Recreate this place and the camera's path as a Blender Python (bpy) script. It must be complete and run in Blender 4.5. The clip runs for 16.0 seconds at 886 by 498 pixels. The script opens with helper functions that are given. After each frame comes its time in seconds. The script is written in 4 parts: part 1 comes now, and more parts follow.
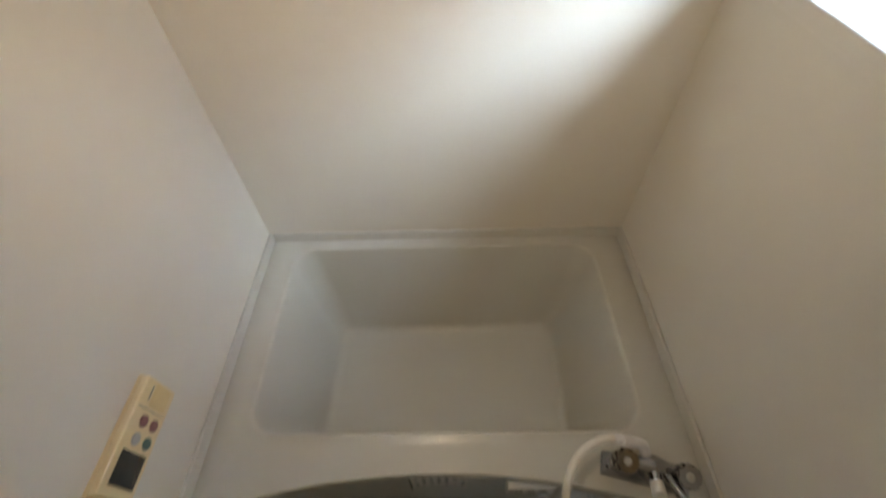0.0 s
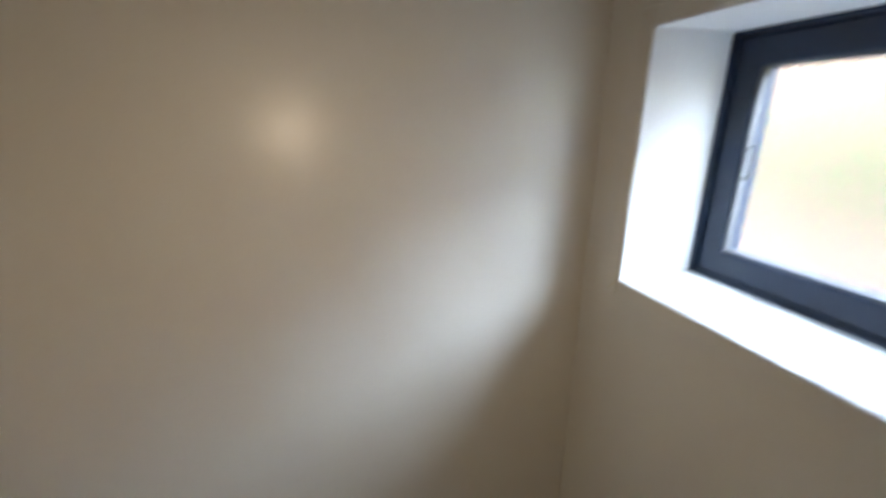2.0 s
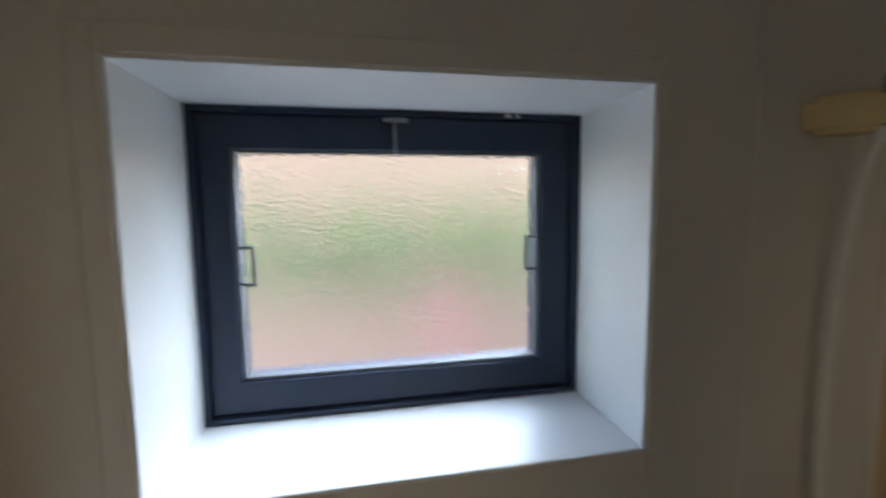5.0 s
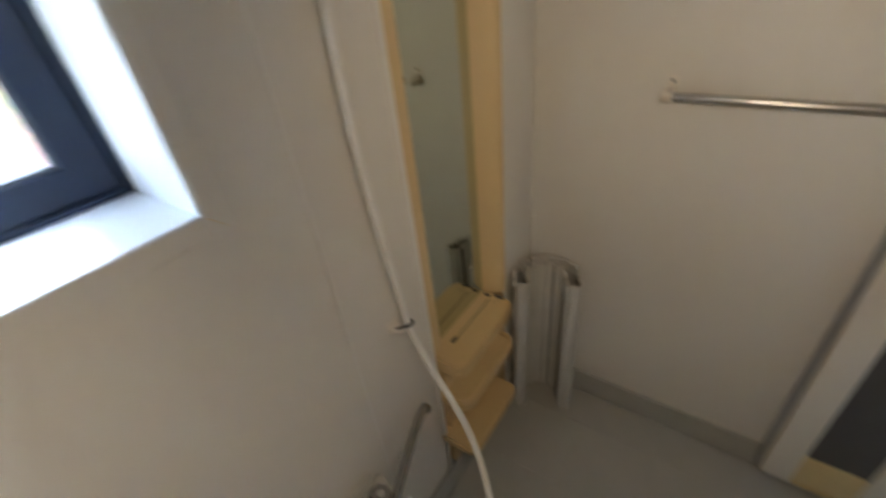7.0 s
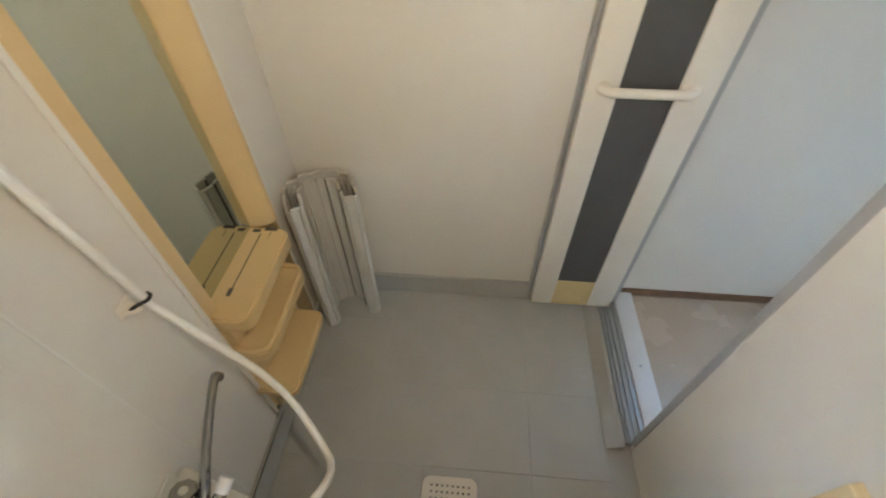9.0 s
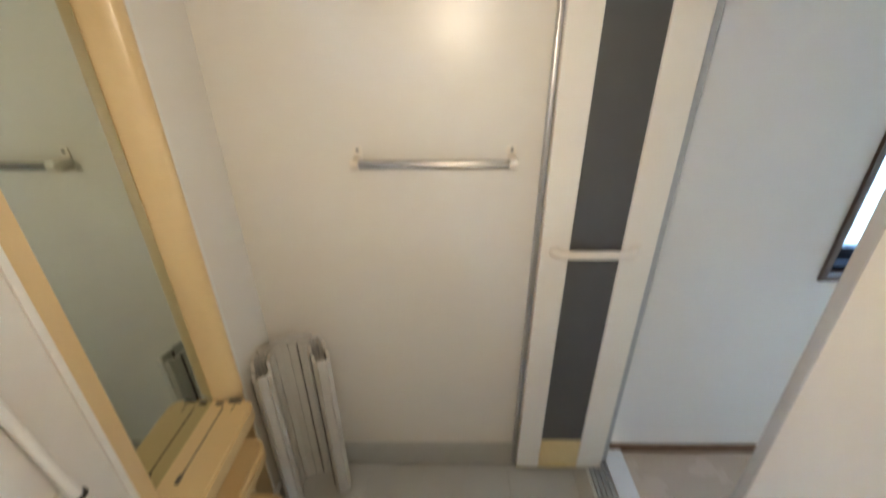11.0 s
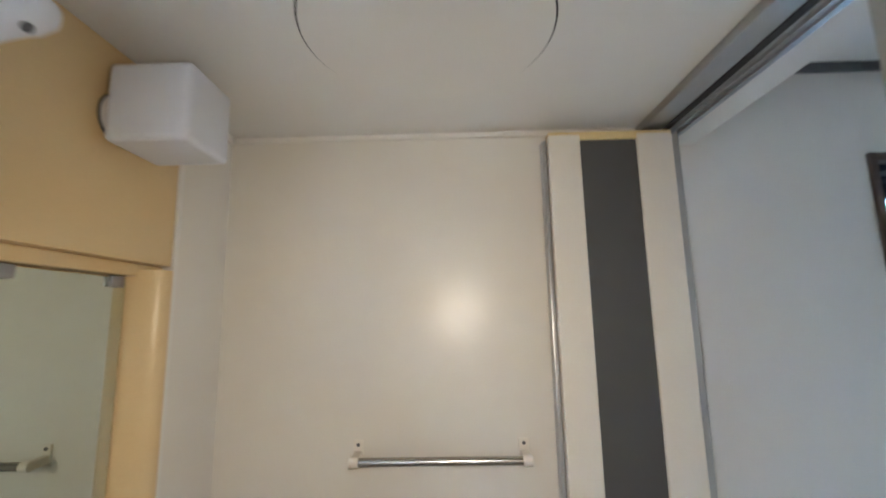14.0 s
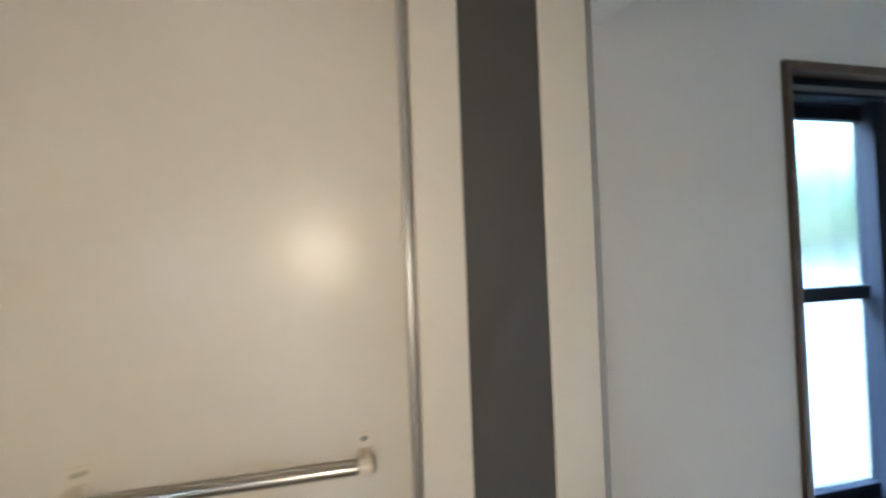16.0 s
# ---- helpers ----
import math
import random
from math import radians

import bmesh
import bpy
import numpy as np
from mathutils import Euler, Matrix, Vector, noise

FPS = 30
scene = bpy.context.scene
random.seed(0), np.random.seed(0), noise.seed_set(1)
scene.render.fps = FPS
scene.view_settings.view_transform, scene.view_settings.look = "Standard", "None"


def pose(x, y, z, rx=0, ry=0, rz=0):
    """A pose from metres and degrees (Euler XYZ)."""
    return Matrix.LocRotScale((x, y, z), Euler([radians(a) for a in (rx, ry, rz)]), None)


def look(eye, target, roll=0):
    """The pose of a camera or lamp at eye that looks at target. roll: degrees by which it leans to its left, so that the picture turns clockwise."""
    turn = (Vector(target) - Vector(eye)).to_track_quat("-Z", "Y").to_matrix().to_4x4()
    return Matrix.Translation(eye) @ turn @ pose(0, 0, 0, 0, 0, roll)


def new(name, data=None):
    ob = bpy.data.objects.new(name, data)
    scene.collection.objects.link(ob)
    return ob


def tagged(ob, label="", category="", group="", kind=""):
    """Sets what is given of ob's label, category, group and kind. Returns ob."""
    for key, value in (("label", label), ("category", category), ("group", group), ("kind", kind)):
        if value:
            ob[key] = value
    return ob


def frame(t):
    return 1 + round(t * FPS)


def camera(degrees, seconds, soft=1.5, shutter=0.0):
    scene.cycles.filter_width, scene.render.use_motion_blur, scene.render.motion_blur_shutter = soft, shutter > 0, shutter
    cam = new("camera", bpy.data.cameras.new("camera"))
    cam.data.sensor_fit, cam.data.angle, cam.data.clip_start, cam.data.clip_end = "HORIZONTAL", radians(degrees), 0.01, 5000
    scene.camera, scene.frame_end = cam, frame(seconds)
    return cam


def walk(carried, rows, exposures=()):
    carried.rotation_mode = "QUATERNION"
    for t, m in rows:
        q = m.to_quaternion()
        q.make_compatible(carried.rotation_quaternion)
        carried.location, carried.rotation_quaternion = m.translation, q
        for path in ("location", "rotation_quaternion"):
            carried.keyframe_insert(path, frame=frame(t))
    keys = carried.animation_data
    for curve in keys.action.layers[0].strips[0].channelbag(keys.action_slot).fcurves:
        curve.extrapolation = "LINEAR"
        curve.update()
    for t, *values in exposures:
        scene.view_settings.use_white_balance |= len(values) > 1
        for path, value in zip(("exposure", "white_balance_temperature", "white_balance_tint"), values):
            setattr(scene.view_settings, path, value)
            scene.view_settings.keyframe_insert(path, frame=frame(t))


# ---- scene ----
PATH = [
    (0, (0.618, 0.788, 1.617), (0.584, 2.06, 0.074), -2.4),
    (0.5, (0.58, 0.801, 1.62), (0.618, 2.26, 0.252), -1.4),
    (1, (0.511, 0.853, 1.636), (0.691, 2.48, 0.486), -0.9),
    (1.5, (0.508, 0.927, 1.641), (0.89, 2.675, 0.746), -0.9),
    (2, (0.608, 0.955, 1.663), (1.17, 2.776, 1.057), 0.2),
    (2.5, (0.65, 0.986, 1.694), (1.478, 2.758, 1.275), -0.5),
    (3.0, (0.675, 1.067, 1.681), (1.912, 2.610, 1.405), -0.7),
    (3.2, (0.697, 1.105, 1.667), (2.118, 2.496, 1.45), -0.2),
    (5.3, (0.732, 1.388, 1.662), (2.616, 0.789, 1.358), -1.7),
    (5.5, (0.737, 1.375, 1.654), (2.559, 0.652, 1.256), -2.6),
    (6, (0.67, 1.347, 1.62), (2.303, 0.367, 1.008), -4.3),
    (6.5, (0.623, 1.289, 1.611), (1.987, 0.116, 0.737), -6.4),
    (7, (0.658, 1.218, 1.578), (1.681, -0.082, 0.454), -6.7),
    (7.5, (0.648, 1.162, 1.551), (1.37, -0.16, 0.235), -6.4),
    (8, (0.631, 1.124, 1.532), (1.097, -0.167, 0.078), -5.5),
    (8.2, (0.624, 1.123, 1.524), (0.992, -0.171, 0.043), -4.2),
    (10.3, (0.57, 1.121, 1.531), (0.59, -0.363, 0.19), -0.1),
    (10.5, (0.574, 1.117, 1.541), (0.593, -0.452, 0.302), -0.2),
    (11, (0.576, 1.133, 1.565), (0.609, -0.643, 0.644), -0.5),
    (11.5, (0.581, 1.16, 1.589), (0.626, -0.762, 1.037), -0.7),
    (12, (0.587, 1.186, 1.602), (0.632, -0.805, 1.419), -0.7),
    (12.5, (0.593, 1.201, 1.61), (0.622, -0.795, 1.728), -0.7),
    (13, (0.588, 1.212, 1.611), (0.619, -0.762, 1.927), -0.8),
    (13.5, (0.608, 1.2, 1.625), (0.619, -0.77, 1.965), -1.0),
    (14, (0.581, 1.127, 1.606), (0.62, -0.85, 1.91), -1.1),
    (14.5, (0.502, 1.016, 1.608), (0.608, -0.969, 1.827), -1.1),
    (15, (0.464, 0.985, 1.624), (0.568, -1.007, 1.781), -1.2),
    (15.5, (0.463, 0.937, 1.624), (0.438, -1.062, 1.687), -1.3),
    (15.8, (0.437, 0.851, 1.618), (0.177, -1.131, 1.644), -1.7),
    (16, (0.424, 0.742, 1.585), (-0.012, -1.21, 1.623), -2.1),
]
cam = camera(93.1, 16.0, soft=1.9, shutter=0.9)
walk(cam, [(t, look(e, g, r)) for t, e, g, r in PATH],
     exposures=[(0.0, 5.55, 7850, 10), (0.5, 5.25, 7850, 10), (1.5, 4.75, 7850, 10), (2.1, 4.65, 7450, 12), (2.45, 4.25, 7850, 14), (3.2, 4.05, 7850, 15), (5.3, 3.77, 7550, 10), (6.1, 3.67, 7550, 9),
                (6.6, 4.48, 7700, 11), (7.0, 5.50, 7400, 11), (7.5, 6.08, 7450, 9), (8.2, 6.55, 7100, 6), (10.5, 6.55, 7100, 7), (11.0, 6.50, 7100, 9), (12.5, 6.35, 7100, 10), (13.4, 6.30, 6950, 11), (14.0, 6.15, 6450, 9), (15.0, 6.40, 6150, 10), (16.0, 6.17, 7000, 9)])

# ---- light: high hazy sun from the south-east, sky through both windows ----
world = bpy.data.worlds.new("world")
scene.world = world
world.use_nodes = True
wn = world.node_tree
bg = wn.nodes["Background"]
sky = wn.nodes.new("ShaderNodeTexSky")
sky.sky_type = 'NISHITA'
sky.sun_disc = False
SUN_WAY = Vector((-1.0, 1.0, -1.5)).normalized()
sky.sun_elevation = math.asin(-SUN_WAY.z)
sky.sun_rotation = math.atan2(-SUN_WAY.x, -SUN_WAY.y)
sky.air_density, sky.dust_density = 1.0, 0.4
wn.links.new(sky.outputs[0], bg.inputs[0])
bg.inputs[1].default_value = 0.15
sun = new("sun", bpy.data.lights.new("sun", 'SUN'))
sun.data.energy, sun.data.angle, sun.data.color = 0.66, radians(58), (0.50, 0.70, 1.0)
sun.matrix_world = look((4, -4, 6), Vector((4, -4, 6)) + SUN_WAY)
# the torch carried beside the lens, as it is held towards the tub and, once turned round, towards the door;
# its round reflection shows on the glossy walls
for power, aim in ((0.185, (0.55, 1.745, 1.14)), (0.178, (0.57, 0.0, 1.22))):
    torch = new("torch", bpy.data.lights.new("torch", 'SPOT'))
    torch.data.energy, torch.data.shadow_soft_size, torch.data.color = power, 0.0, (1.0, 0.85, 0.68)
    torch.data.spot_size, torch.data.spot_blend = radians(165), 1.0
    torch.matrix_world = look((0.55, 1.02, 1.62), aim)


# ---- materials ----
def mat(name, col, rough=0.5, metal=0.0, var=0.06, scale=6.0, bump=0.0, bscale=80.0, coat=0.0, per_piece=0.0, spec=0.5, plain=False):
    m = bpy.data.materials.new(name)
    m.use_nodes = True
    nt = m.node_tree
    b = nt.nodes["Principled BSDF"]
    b.inputs["Roughness"].default_value = rough
    b.inputs["Metallic"].default_value = metal
    b.inputs["Coat Weight"].default_value = coat
    b.inputs["Specular IOR Level"].default_value = spec
    tc = nt.nodes.new("ShaderNodeTexCoord")
    big = nt.nodes.new("ShaderNodeTexNoise")
    big.inputs["Scale"].default_value = scale
    big.inputs["Detail"].default_value = 0 if plain else 3
    fine = nt.nodes.new("ShaderNodeTexNoise")
    fine.inputs["Scale"].default_value = bscale
    fine.inputs["Detail"].default_value = 4
    for n in (big, fine):
        nt.links.new(tc.outputs["Object"], n.inputs["Vector"])
    add = nt.nodes.new("ShaderNodeMath")
    add.operation = 'MULTIPLY_ADD'
    nt.links.new(fine.outputs[0], add.inputs[0])
    add.inputs[1].default_value = 0.8
    nt.links.new(big.outputs[0], add.inputs[2])
    ramp = nt.nodes.new("ShaderNodeMapRange")
    nt.links.new(add.outputs[0], ramp.inputs[0])
    ramp.inputs[1].default_value, ramp.inputs[2].default_value = 0.5, 1.3
    ramp.inputs[3].default_value, ramp.inputs[4].default_value = 1 - var, 1 + var
    src = ramp.outputs[0]
    if per_piece:
        oi = nt.nodes.new("ShaderNodeObjectInfo")
        mr = nt.nodes.new("ShaderNodeMapRange")
        nt.links.new(oi.outputs["Random"], mr.inputs[0])
        mr.inputs[3].default_value, mr.inputs[4].default_value = 1 - per_piece, 1 + per_piece
        mu = nt.nodes.new("ShaderNodeMath")
        mu.operation = 'MULTIPLY'
        nt.links.new(src, mu.inputs[0])
        nt.links.new(mr.outputs[0], mu.inputs[1])
        src = mu.outputs[0]
    mix = nt.nodes.new("ShaderNodeVectorMath")
    mix.operation = 'SCALE'
    mix.inputs[0].default_value = col
    nt.links.new(src, mix.inputs["Scale"])
    nt.links.new(mix.outputs[0], b.inputs["Base Color"])
    rr = nt.nodes.new("ShaderNodeMapRange")
    nt.links.new(big.outputs[0], rr.inputs[0])
    rr.inputs[3].default_value, rr.inputs[4].default_value = max(0.02, rough * 0.8), min(1, rough * 1.2)
    if not plain:
        nt.links.new(rr.outputs[0], b.inputs["Roughness"])
    if bump:
        bp = nt.nodes.new("ShaderNodeBump")
        bp.inputs["Strength"].default_value = bump
        bp.inputs["Distance"].default_value = 0.001
        nt.links.new(fine.outputs[0], bp.inputs["Height"])
        nt.links.new(bp.outputs[0], b.inputs["Normal"])
    return m


def glass_mat(name, col, rough, bump, bscale, stretch):
    m = bpy.data.materials.new(name)
    m.use_nodes = True
    nt = m.node_tree
    b = nt.nodes["Principled BSDF"]
    b.inputs["Base Color"].default_value = (*col, 1)
    b.inputs["Transmission Weight"].default_value = 1.0
    b.inputs["Roughness"].default_value = rough
    b.inputs["IOR"].default_value = 1.4
    tc = nt.nodes.new("ShaderNodeTexCoord")
    mp = nt.nodes.new("ShaderNodeMapping")
    mp.inputs["Scale"].default_value = stretch
    nz = nt.nodes.new("ShaderNodeTexNoise")
    nz.inputs["Scale"].default_value = bscale
    nz.inputs["Detail"].default_value = 2.2
    bp = nt.nodes.new("ShaderNodeBump")
    bp.inputs["Strength"].default_value = bump
    bp.inputs["Distance"].default_value = 0.004
    nt.links.new(tc.outputs["Object"], mp.inputs["Vector"])
    nt.links.new(mp.outputs[0], nz.inputs["Vector"])
    nt.links.new(nz.outputs[0], bp.inputs["Height"])
    nt.links.new(bp.outputs[0], b.inputs["Normal"])
    return m


WALL = mat("cream_wall_panel", (0.738, 0.693, 0.612), 0.29, plain=True, var=0.035, scale=2.2, bump=0.25, bscale=300)
CEIL = mat("ceiling_panel", (0.74, 0.72, 0.67), 0.4, plain=True, var=0.035, scale=1.5, bump=0.2, bscale=260)
BEIGE = mat("beige_plastic", (0.68, 0.49, 0.25), 0.32, var=0.04, scale=5, bump=0.05, bscale=200)
BEAD = mat("white_joint_bead", (0.77, 0.735, 0.67), 0.35, var=0.03)
REVEAL = mat("white_window_lining", (0.74, 0.74, 0.73), 0.35, var=0.03, scale=4, bump=0.06, bscale=120)
NAVY2 = mat("black_blue_aluminium", (0.008, 0.013, 0.022), 0.6, spec=0.1, var=0.12, scale=9)
NAVY = mat("dark_window_aluminium", (0.013, 0.027, 0.056), 0.42, metal=0.0, var=0.12, scale=9, bump=0.08, bscale=250)
GASKET = mat("grey_gasket", (0.10, 0.105, 0.11), 0.55, var=0.1)
LATCH = mat("latch_metal", (0.35, 0.36, 0.38), 0.4, metal=0.9, var=0.1)
TUBM = mat("tub_acrylic", (0.58, 0.565, 0.51), 0.28, plain=True, var=0.045, scale=2.5, bump=0.1, bscale=350, coat=0.2)
APRON = mat("apron_grey", (0.76, 0.79, 0.81), 0.4, var=0.06)
FLOORM = mat("floor_tile_grey", (0.45, 0.44, 0.40), 0.32, var=0.07, scale=7, bump=0.35, bscale=260, per_piece=0.02)
PANM = mat("floor_pan_grey", (0.43, 0.42, 0.385), 0.45, var=0.08, scale=8, bump=0.25, bscale=240)
DOORW = mat("door_frame_cream", (0.76, 0.70, 0.60), 0.33, var=0.03, scale=3, bump=0.08, bscale=200)
DOORG = mat("door_panel_smoke", (0.085, 0.083, 0.08), 0.35, var=0.06, scale=12, bump=0.3, bscale=500)
YELLOWED = mat("yellowed_plastic", (0.72, 0.55, 0.27), 0.35, var=0.07, scale=14)
ALU = mat("anodised_aluminium", (0.42, 0.43, 0.44), 0.34, metal=0.7, var=0.06, scale=12, bump=0.08, bscale=300)
JAMB = mat("grey_door_jamb", (0.40, 0.395, 0.38), 0.45, var=0.06, scale=10, bump=0.06, bscale=220)
DARK = mat("dark_slot", (0.015, 0.015, 0.016), 0.6, var=0.1)
CHROME = mat("chrome", (0.34, 0.35, 0.37), 0.1, metal=1.0, var=0.02)
STEEL = mat("stainless_steel", (0.46, 0.45, 0.43), 0.22, metal=1.0, var=0.05, scale=30, bump=0.05, bscale=300)
WHITEP = mat("white_plastic", (0.74, 0.74, 0.75), 0.3, var=0.03, scale=8)
HOSEM = mat("shower_hose_white", (0.78, 0.75, 0.69), 0.35, var=0.04, scale=12)
COVERM = mat("tub_cover_grey", (0.62, 0.60, 0.55), 0.45, var=0.08, scale=10, bump=0.2, bscale=180)
DKBROWN = mat("dark_brown_matt", (0.09, 0.08, 0.07), 0.7, var=0.25, scale=40)
LAMPW = mat("opal_lamp", (0.62, 0.63, 0.66), 0.35, var=0.02)
REMOTE = mat("remote_cream", (0.78, 0.62, 0.36), 0.4, var=0.03)
SCREEN = mat("remote_screen", (0.03, 0.035, 0.035), 0.15, var=0.1)
RED = mat("red_button", (0.24, 0.09, 0.08), 0.4, var=0.1)
GREEN = mat("green_button", (0.06, 0.13, 0.11), 0.4, var=0.1)
SILVER = mat("silver_button", (0.45, 0.44, 0.42), 0.35, var=0.1)
INK = mat("print_grey", (0.16, 0.17, 0.19), 0.6, var=0.1)
PAPER = mat("label_film", (0.70, 0.73, 0.75), 0.3, var=0.04)
WASHW = mat("washroom_wallpaper", (0.76, 0.71, 0.645), 0.7, var=0.02, scale=4, bump=0.5, bscale=220)
WASHF = mat("washroom_vinyl", (0.55, 0.44, 0.35), 0.27, var=0.08, scale=5, bump=0.1, bscale=150)
WOOD = mat("brown_wood_trim", (0.095, 0.062, 0.045), 0.45, var=0.2, scale=18, bump=0.2, bscale=120)
SKIRT = mat("brown_skirting", (0.19, 0.105, 0.06), 0.45, var=0.2, scale=18, bump=0.2, bscale=120)
HOUSEW = mat("house_stucco", (0.33, 0.19, 0.135), 0.85, var=0.1, scale=1.0, bump=0.4, bscale=40)
STUCCO = mat("neighbour_stucco", (0.25, 0.145, 0.105), 0.85, var=0.1, scale=1.2, bump=0.4, bscale=40)
RENDERW = mat("pale_wall_render", (0.48, 0.48, 0.475), 0.85, var=0.08, scale=2.0, bump=0.4, bscale=40)
LEAF = mat("hedge_leaf", (0.024, 0.125, 0.010), 0.5, var=0.25, scale=3)
# thin leaves let sunlight through
lt = LEAF.node_tree
thin = lt.nodes.new("ShaderNodeBsdfTranslucent")
thin.inputs[0].default_value = (0.03, 0.18, 0.010, 1)
both = lt.nodes.new("ShaderNodeMixShader")
both.inputs[0].default_value = 0.5
last = lt.nodes["Material Output"]
lt.links.new(lt.nodes["Principled BSDF"].outputs[0], both.inputs[1])
lt.links.new(thin.outputs[0], both.inputs[2])
lt.links.new(both.outputs[0], last.inputs["Surface"])
BLOOM = mat("pink_bloom", (0.42, 0.12, 0.14), 0.6, var=0.2, scale=6)
GROUND = mat("ground_paving", (0.42, 0.37, 0.33), 0.9, var=0.15, scale=1.5, bump=0.3, bscale=30)
MIRROR = mat("mirror_silver", (0.57, 0.63, 0.575), 0.03, metal=1.0, var=0.015, scale=3)
MIRROR.node_tree.nodes["Principled BSDF"].inputs["Roughness"].default_value = 0.0
for ln in list(MIRROR.node_tree.nodes["Principled BSDF"].inputs["Roughness"].links):
    MIRROR.node_tree.links.remove(ln)
OBSCURE = glass_mat("hammered_glass", (0.96, 0.98, 0.97), 0.04, 0.62, 122, (1, 1, 1.8))
FROST = glass_mat("frosted_glass", (0.215, 0.285, 0.33), 0.22, 0.1, 150, (1, 1, 1))


# ---- mesh helpers ----
def box(bm, x0, x1, y0, y1, z0, z1, bevel=0.0, seg=2):
    v = bmesh.ops.create_cube(bm, size=1)["verts"]
    for p in v:
        p.co = Vector((x0 + (p.co.x + 0.5) * (x1 - x0), y0 + (p.co.y + 0.5) * (y1 - y0), z0 + (p.co.z + 0.5) * (z1 - z0)))
    if bevel:
        es = list({e for p in v for e in p.link_edges})
        bmesh.ops.bevel(bm, geom=es, offset=bevel, segments=seg, affect='EDGES', profile=0.6)
    return bm


def cyl(bm, a, b, r0, r1=None, n=24, caps=True):
    a, b = Vector(a), Vector(b)
    r1 = r0 if r1 is None else r1
    d = b - a
    m = Matrix.Translation((a + b) / 2) @ d.to_track_quat('Z', 'Y').to_matrix().to_4x4()
    bmesh.ops.create_cone(bm, cap_ends=caps, segments=n, radius1=r0, radius2=r1, depth=d.length, matrix=m)
    return bm


def tube(bm, pts, rad, n=14):
    """A smooth tube along points; rad is one radius or one for each point."""
    P = [Vector(p) for p in pts]
    R = rad if isinstance(rad, (list, tuple)) else [rad] * len(P)
    path, rr = [], []
    for i in range(len(P) - 1):
        p0, p1, p2, p3 = P[max(i - 1, 0)], P[i], P[i + 1], P[min(i + 2, len(P) - 1)]
        for k in range(6):
            t = k / 6
            path.append(0.5 * (2 * p1 + (p2 - p0) * t + (2 * p0 - 5 * p1 + 4 * p2 - p3) * t * t + (3 * p1 - p0 - 3 * p2 + p3) * t ** 3))
            rr.append(R[i] + (R[i + 1] - R[i]) * t)
    path.append(P[-1]), rr.append(R[-1])
    up = Vector((0.31, 0.2, 0.93))
    rings = []
    for i, p in enumerate(path):
        d = (path[min(i + 1, len(path) - 1)] - path[max(i - 1, 0)]).normalized()
        u = d.cross(up).normalized()
        w = u.cross(d)
        up = w
        rings.append([bm.verts.new(p + (u * math.cos(a) + w * math.sin(a)) * rr[i]) for a in (2 * math.pi * j / n for j in range(n))])
    for r0, r1 in zip(rings, rings[1:]):
        for j in range(n):
            bm.faces.new((r0[j], r0[(j + 1) % n], r1[(j + 1) % n], r1[j]))
    bm.faces.new(rings[0][::-1]), bm.faces.new(rings[-1])
    return bm


def prism(bm, outline, z0, z1, bevel=0.0):
    """An upright prism over an outline of x, y."""
    lo = [bm.verts.new((x, y, z0)) for x, y in outline]
    hi = [bm.verts.new((x, y, z1)) for x, y in outline]
    n = len(outline)
    fs = [bm.faces.new(lo[::-1]), bm.faces.new(hi)]
    for i in range(n):
        fs.append(bm.faces.new((lo[i], lo[(i + 1) % n], hi[(i + 1) % n], hi[i])))
    if bevel:
        es = list({e for f in fs[:2] for e in f.edges})
        bmesh.ops.bevel(bm, geom=es, offset=bevel, segments=2, affect='EDGES')
    return bm


def rrect(x0, x1, y0, y1, r, n=10):
    out = []
    for cx, cy, a0 in ((x1 - r, y1 - r, 0), (x0 + r, y1 - r, 90), (x0 + r, y0 + r, 180), (x1 - r, y0 + r, 270)):
        out += [(cx + r * math.cos(radians(a0 + 90 * k / n)), cy + r * math.sin(radians(a0 + 90 * k / n))) for k in range(n + 1)]
    return out


def link(name, bm, material, smooth=35):
    bmesh.ops.recalc_face_normals(bm, faces=bm.faces)
    me = bpy.data.meshes.new(name)
    bm.to_mesh(me)
    bm.free()
    me.materials.append(material)
    if smooth:
        me.set_sharp_from_angle(angle=radians(smooth))
        for f in me.polygons:
            f.use_smooth = True
    return new(name, me)


def part(name, bm, material, parent, label="", smooth=35):
    ob = link(name, bm, material, smooth)
    ob.parent = parent
    if label:
        ob["label"] = label
    return ob


def thing(name, at, label, category, group="", kind=""):
    """An Empty at the base of a thing; its parts are given in world metres."""
    ob = new(name)
    ob.location = at
    ob.empty_display_size = 0.05
    return tagged(ob, label, category, group, kind)


def under(name, bm, material, parent, label="", smooth=35):
    """A part whose mesh is in world metres, under an Empty that may stand anywhere."""
    for v in bm.verts:
        v.co -= world_at(parent)
    return part(name, bm, material, parent, label, smooth)


def world_at(ob):
    p = Vector(ob.location)
    while ob.parent:
        ob = ob.parent
        p += Vector(ob.location)
    return p


def structure(name, bm, material, label, category, smooth=30):
    return tagged(link(name, bm, material, smooth), label, category, kind="structure")


B = bmesh.new

# ---- the bath room's shell: x 0..1.2 (east is the window), y 0..1.745 (north is the tub), floor z = 0 ----
W, L, H = 1.2, 1.745, 2.11
WIN = (1.024, 1.620, 1.342, 1.811)
SW = -0.12          # the wash room's south wall
WF, WC = -0.085, 2.36

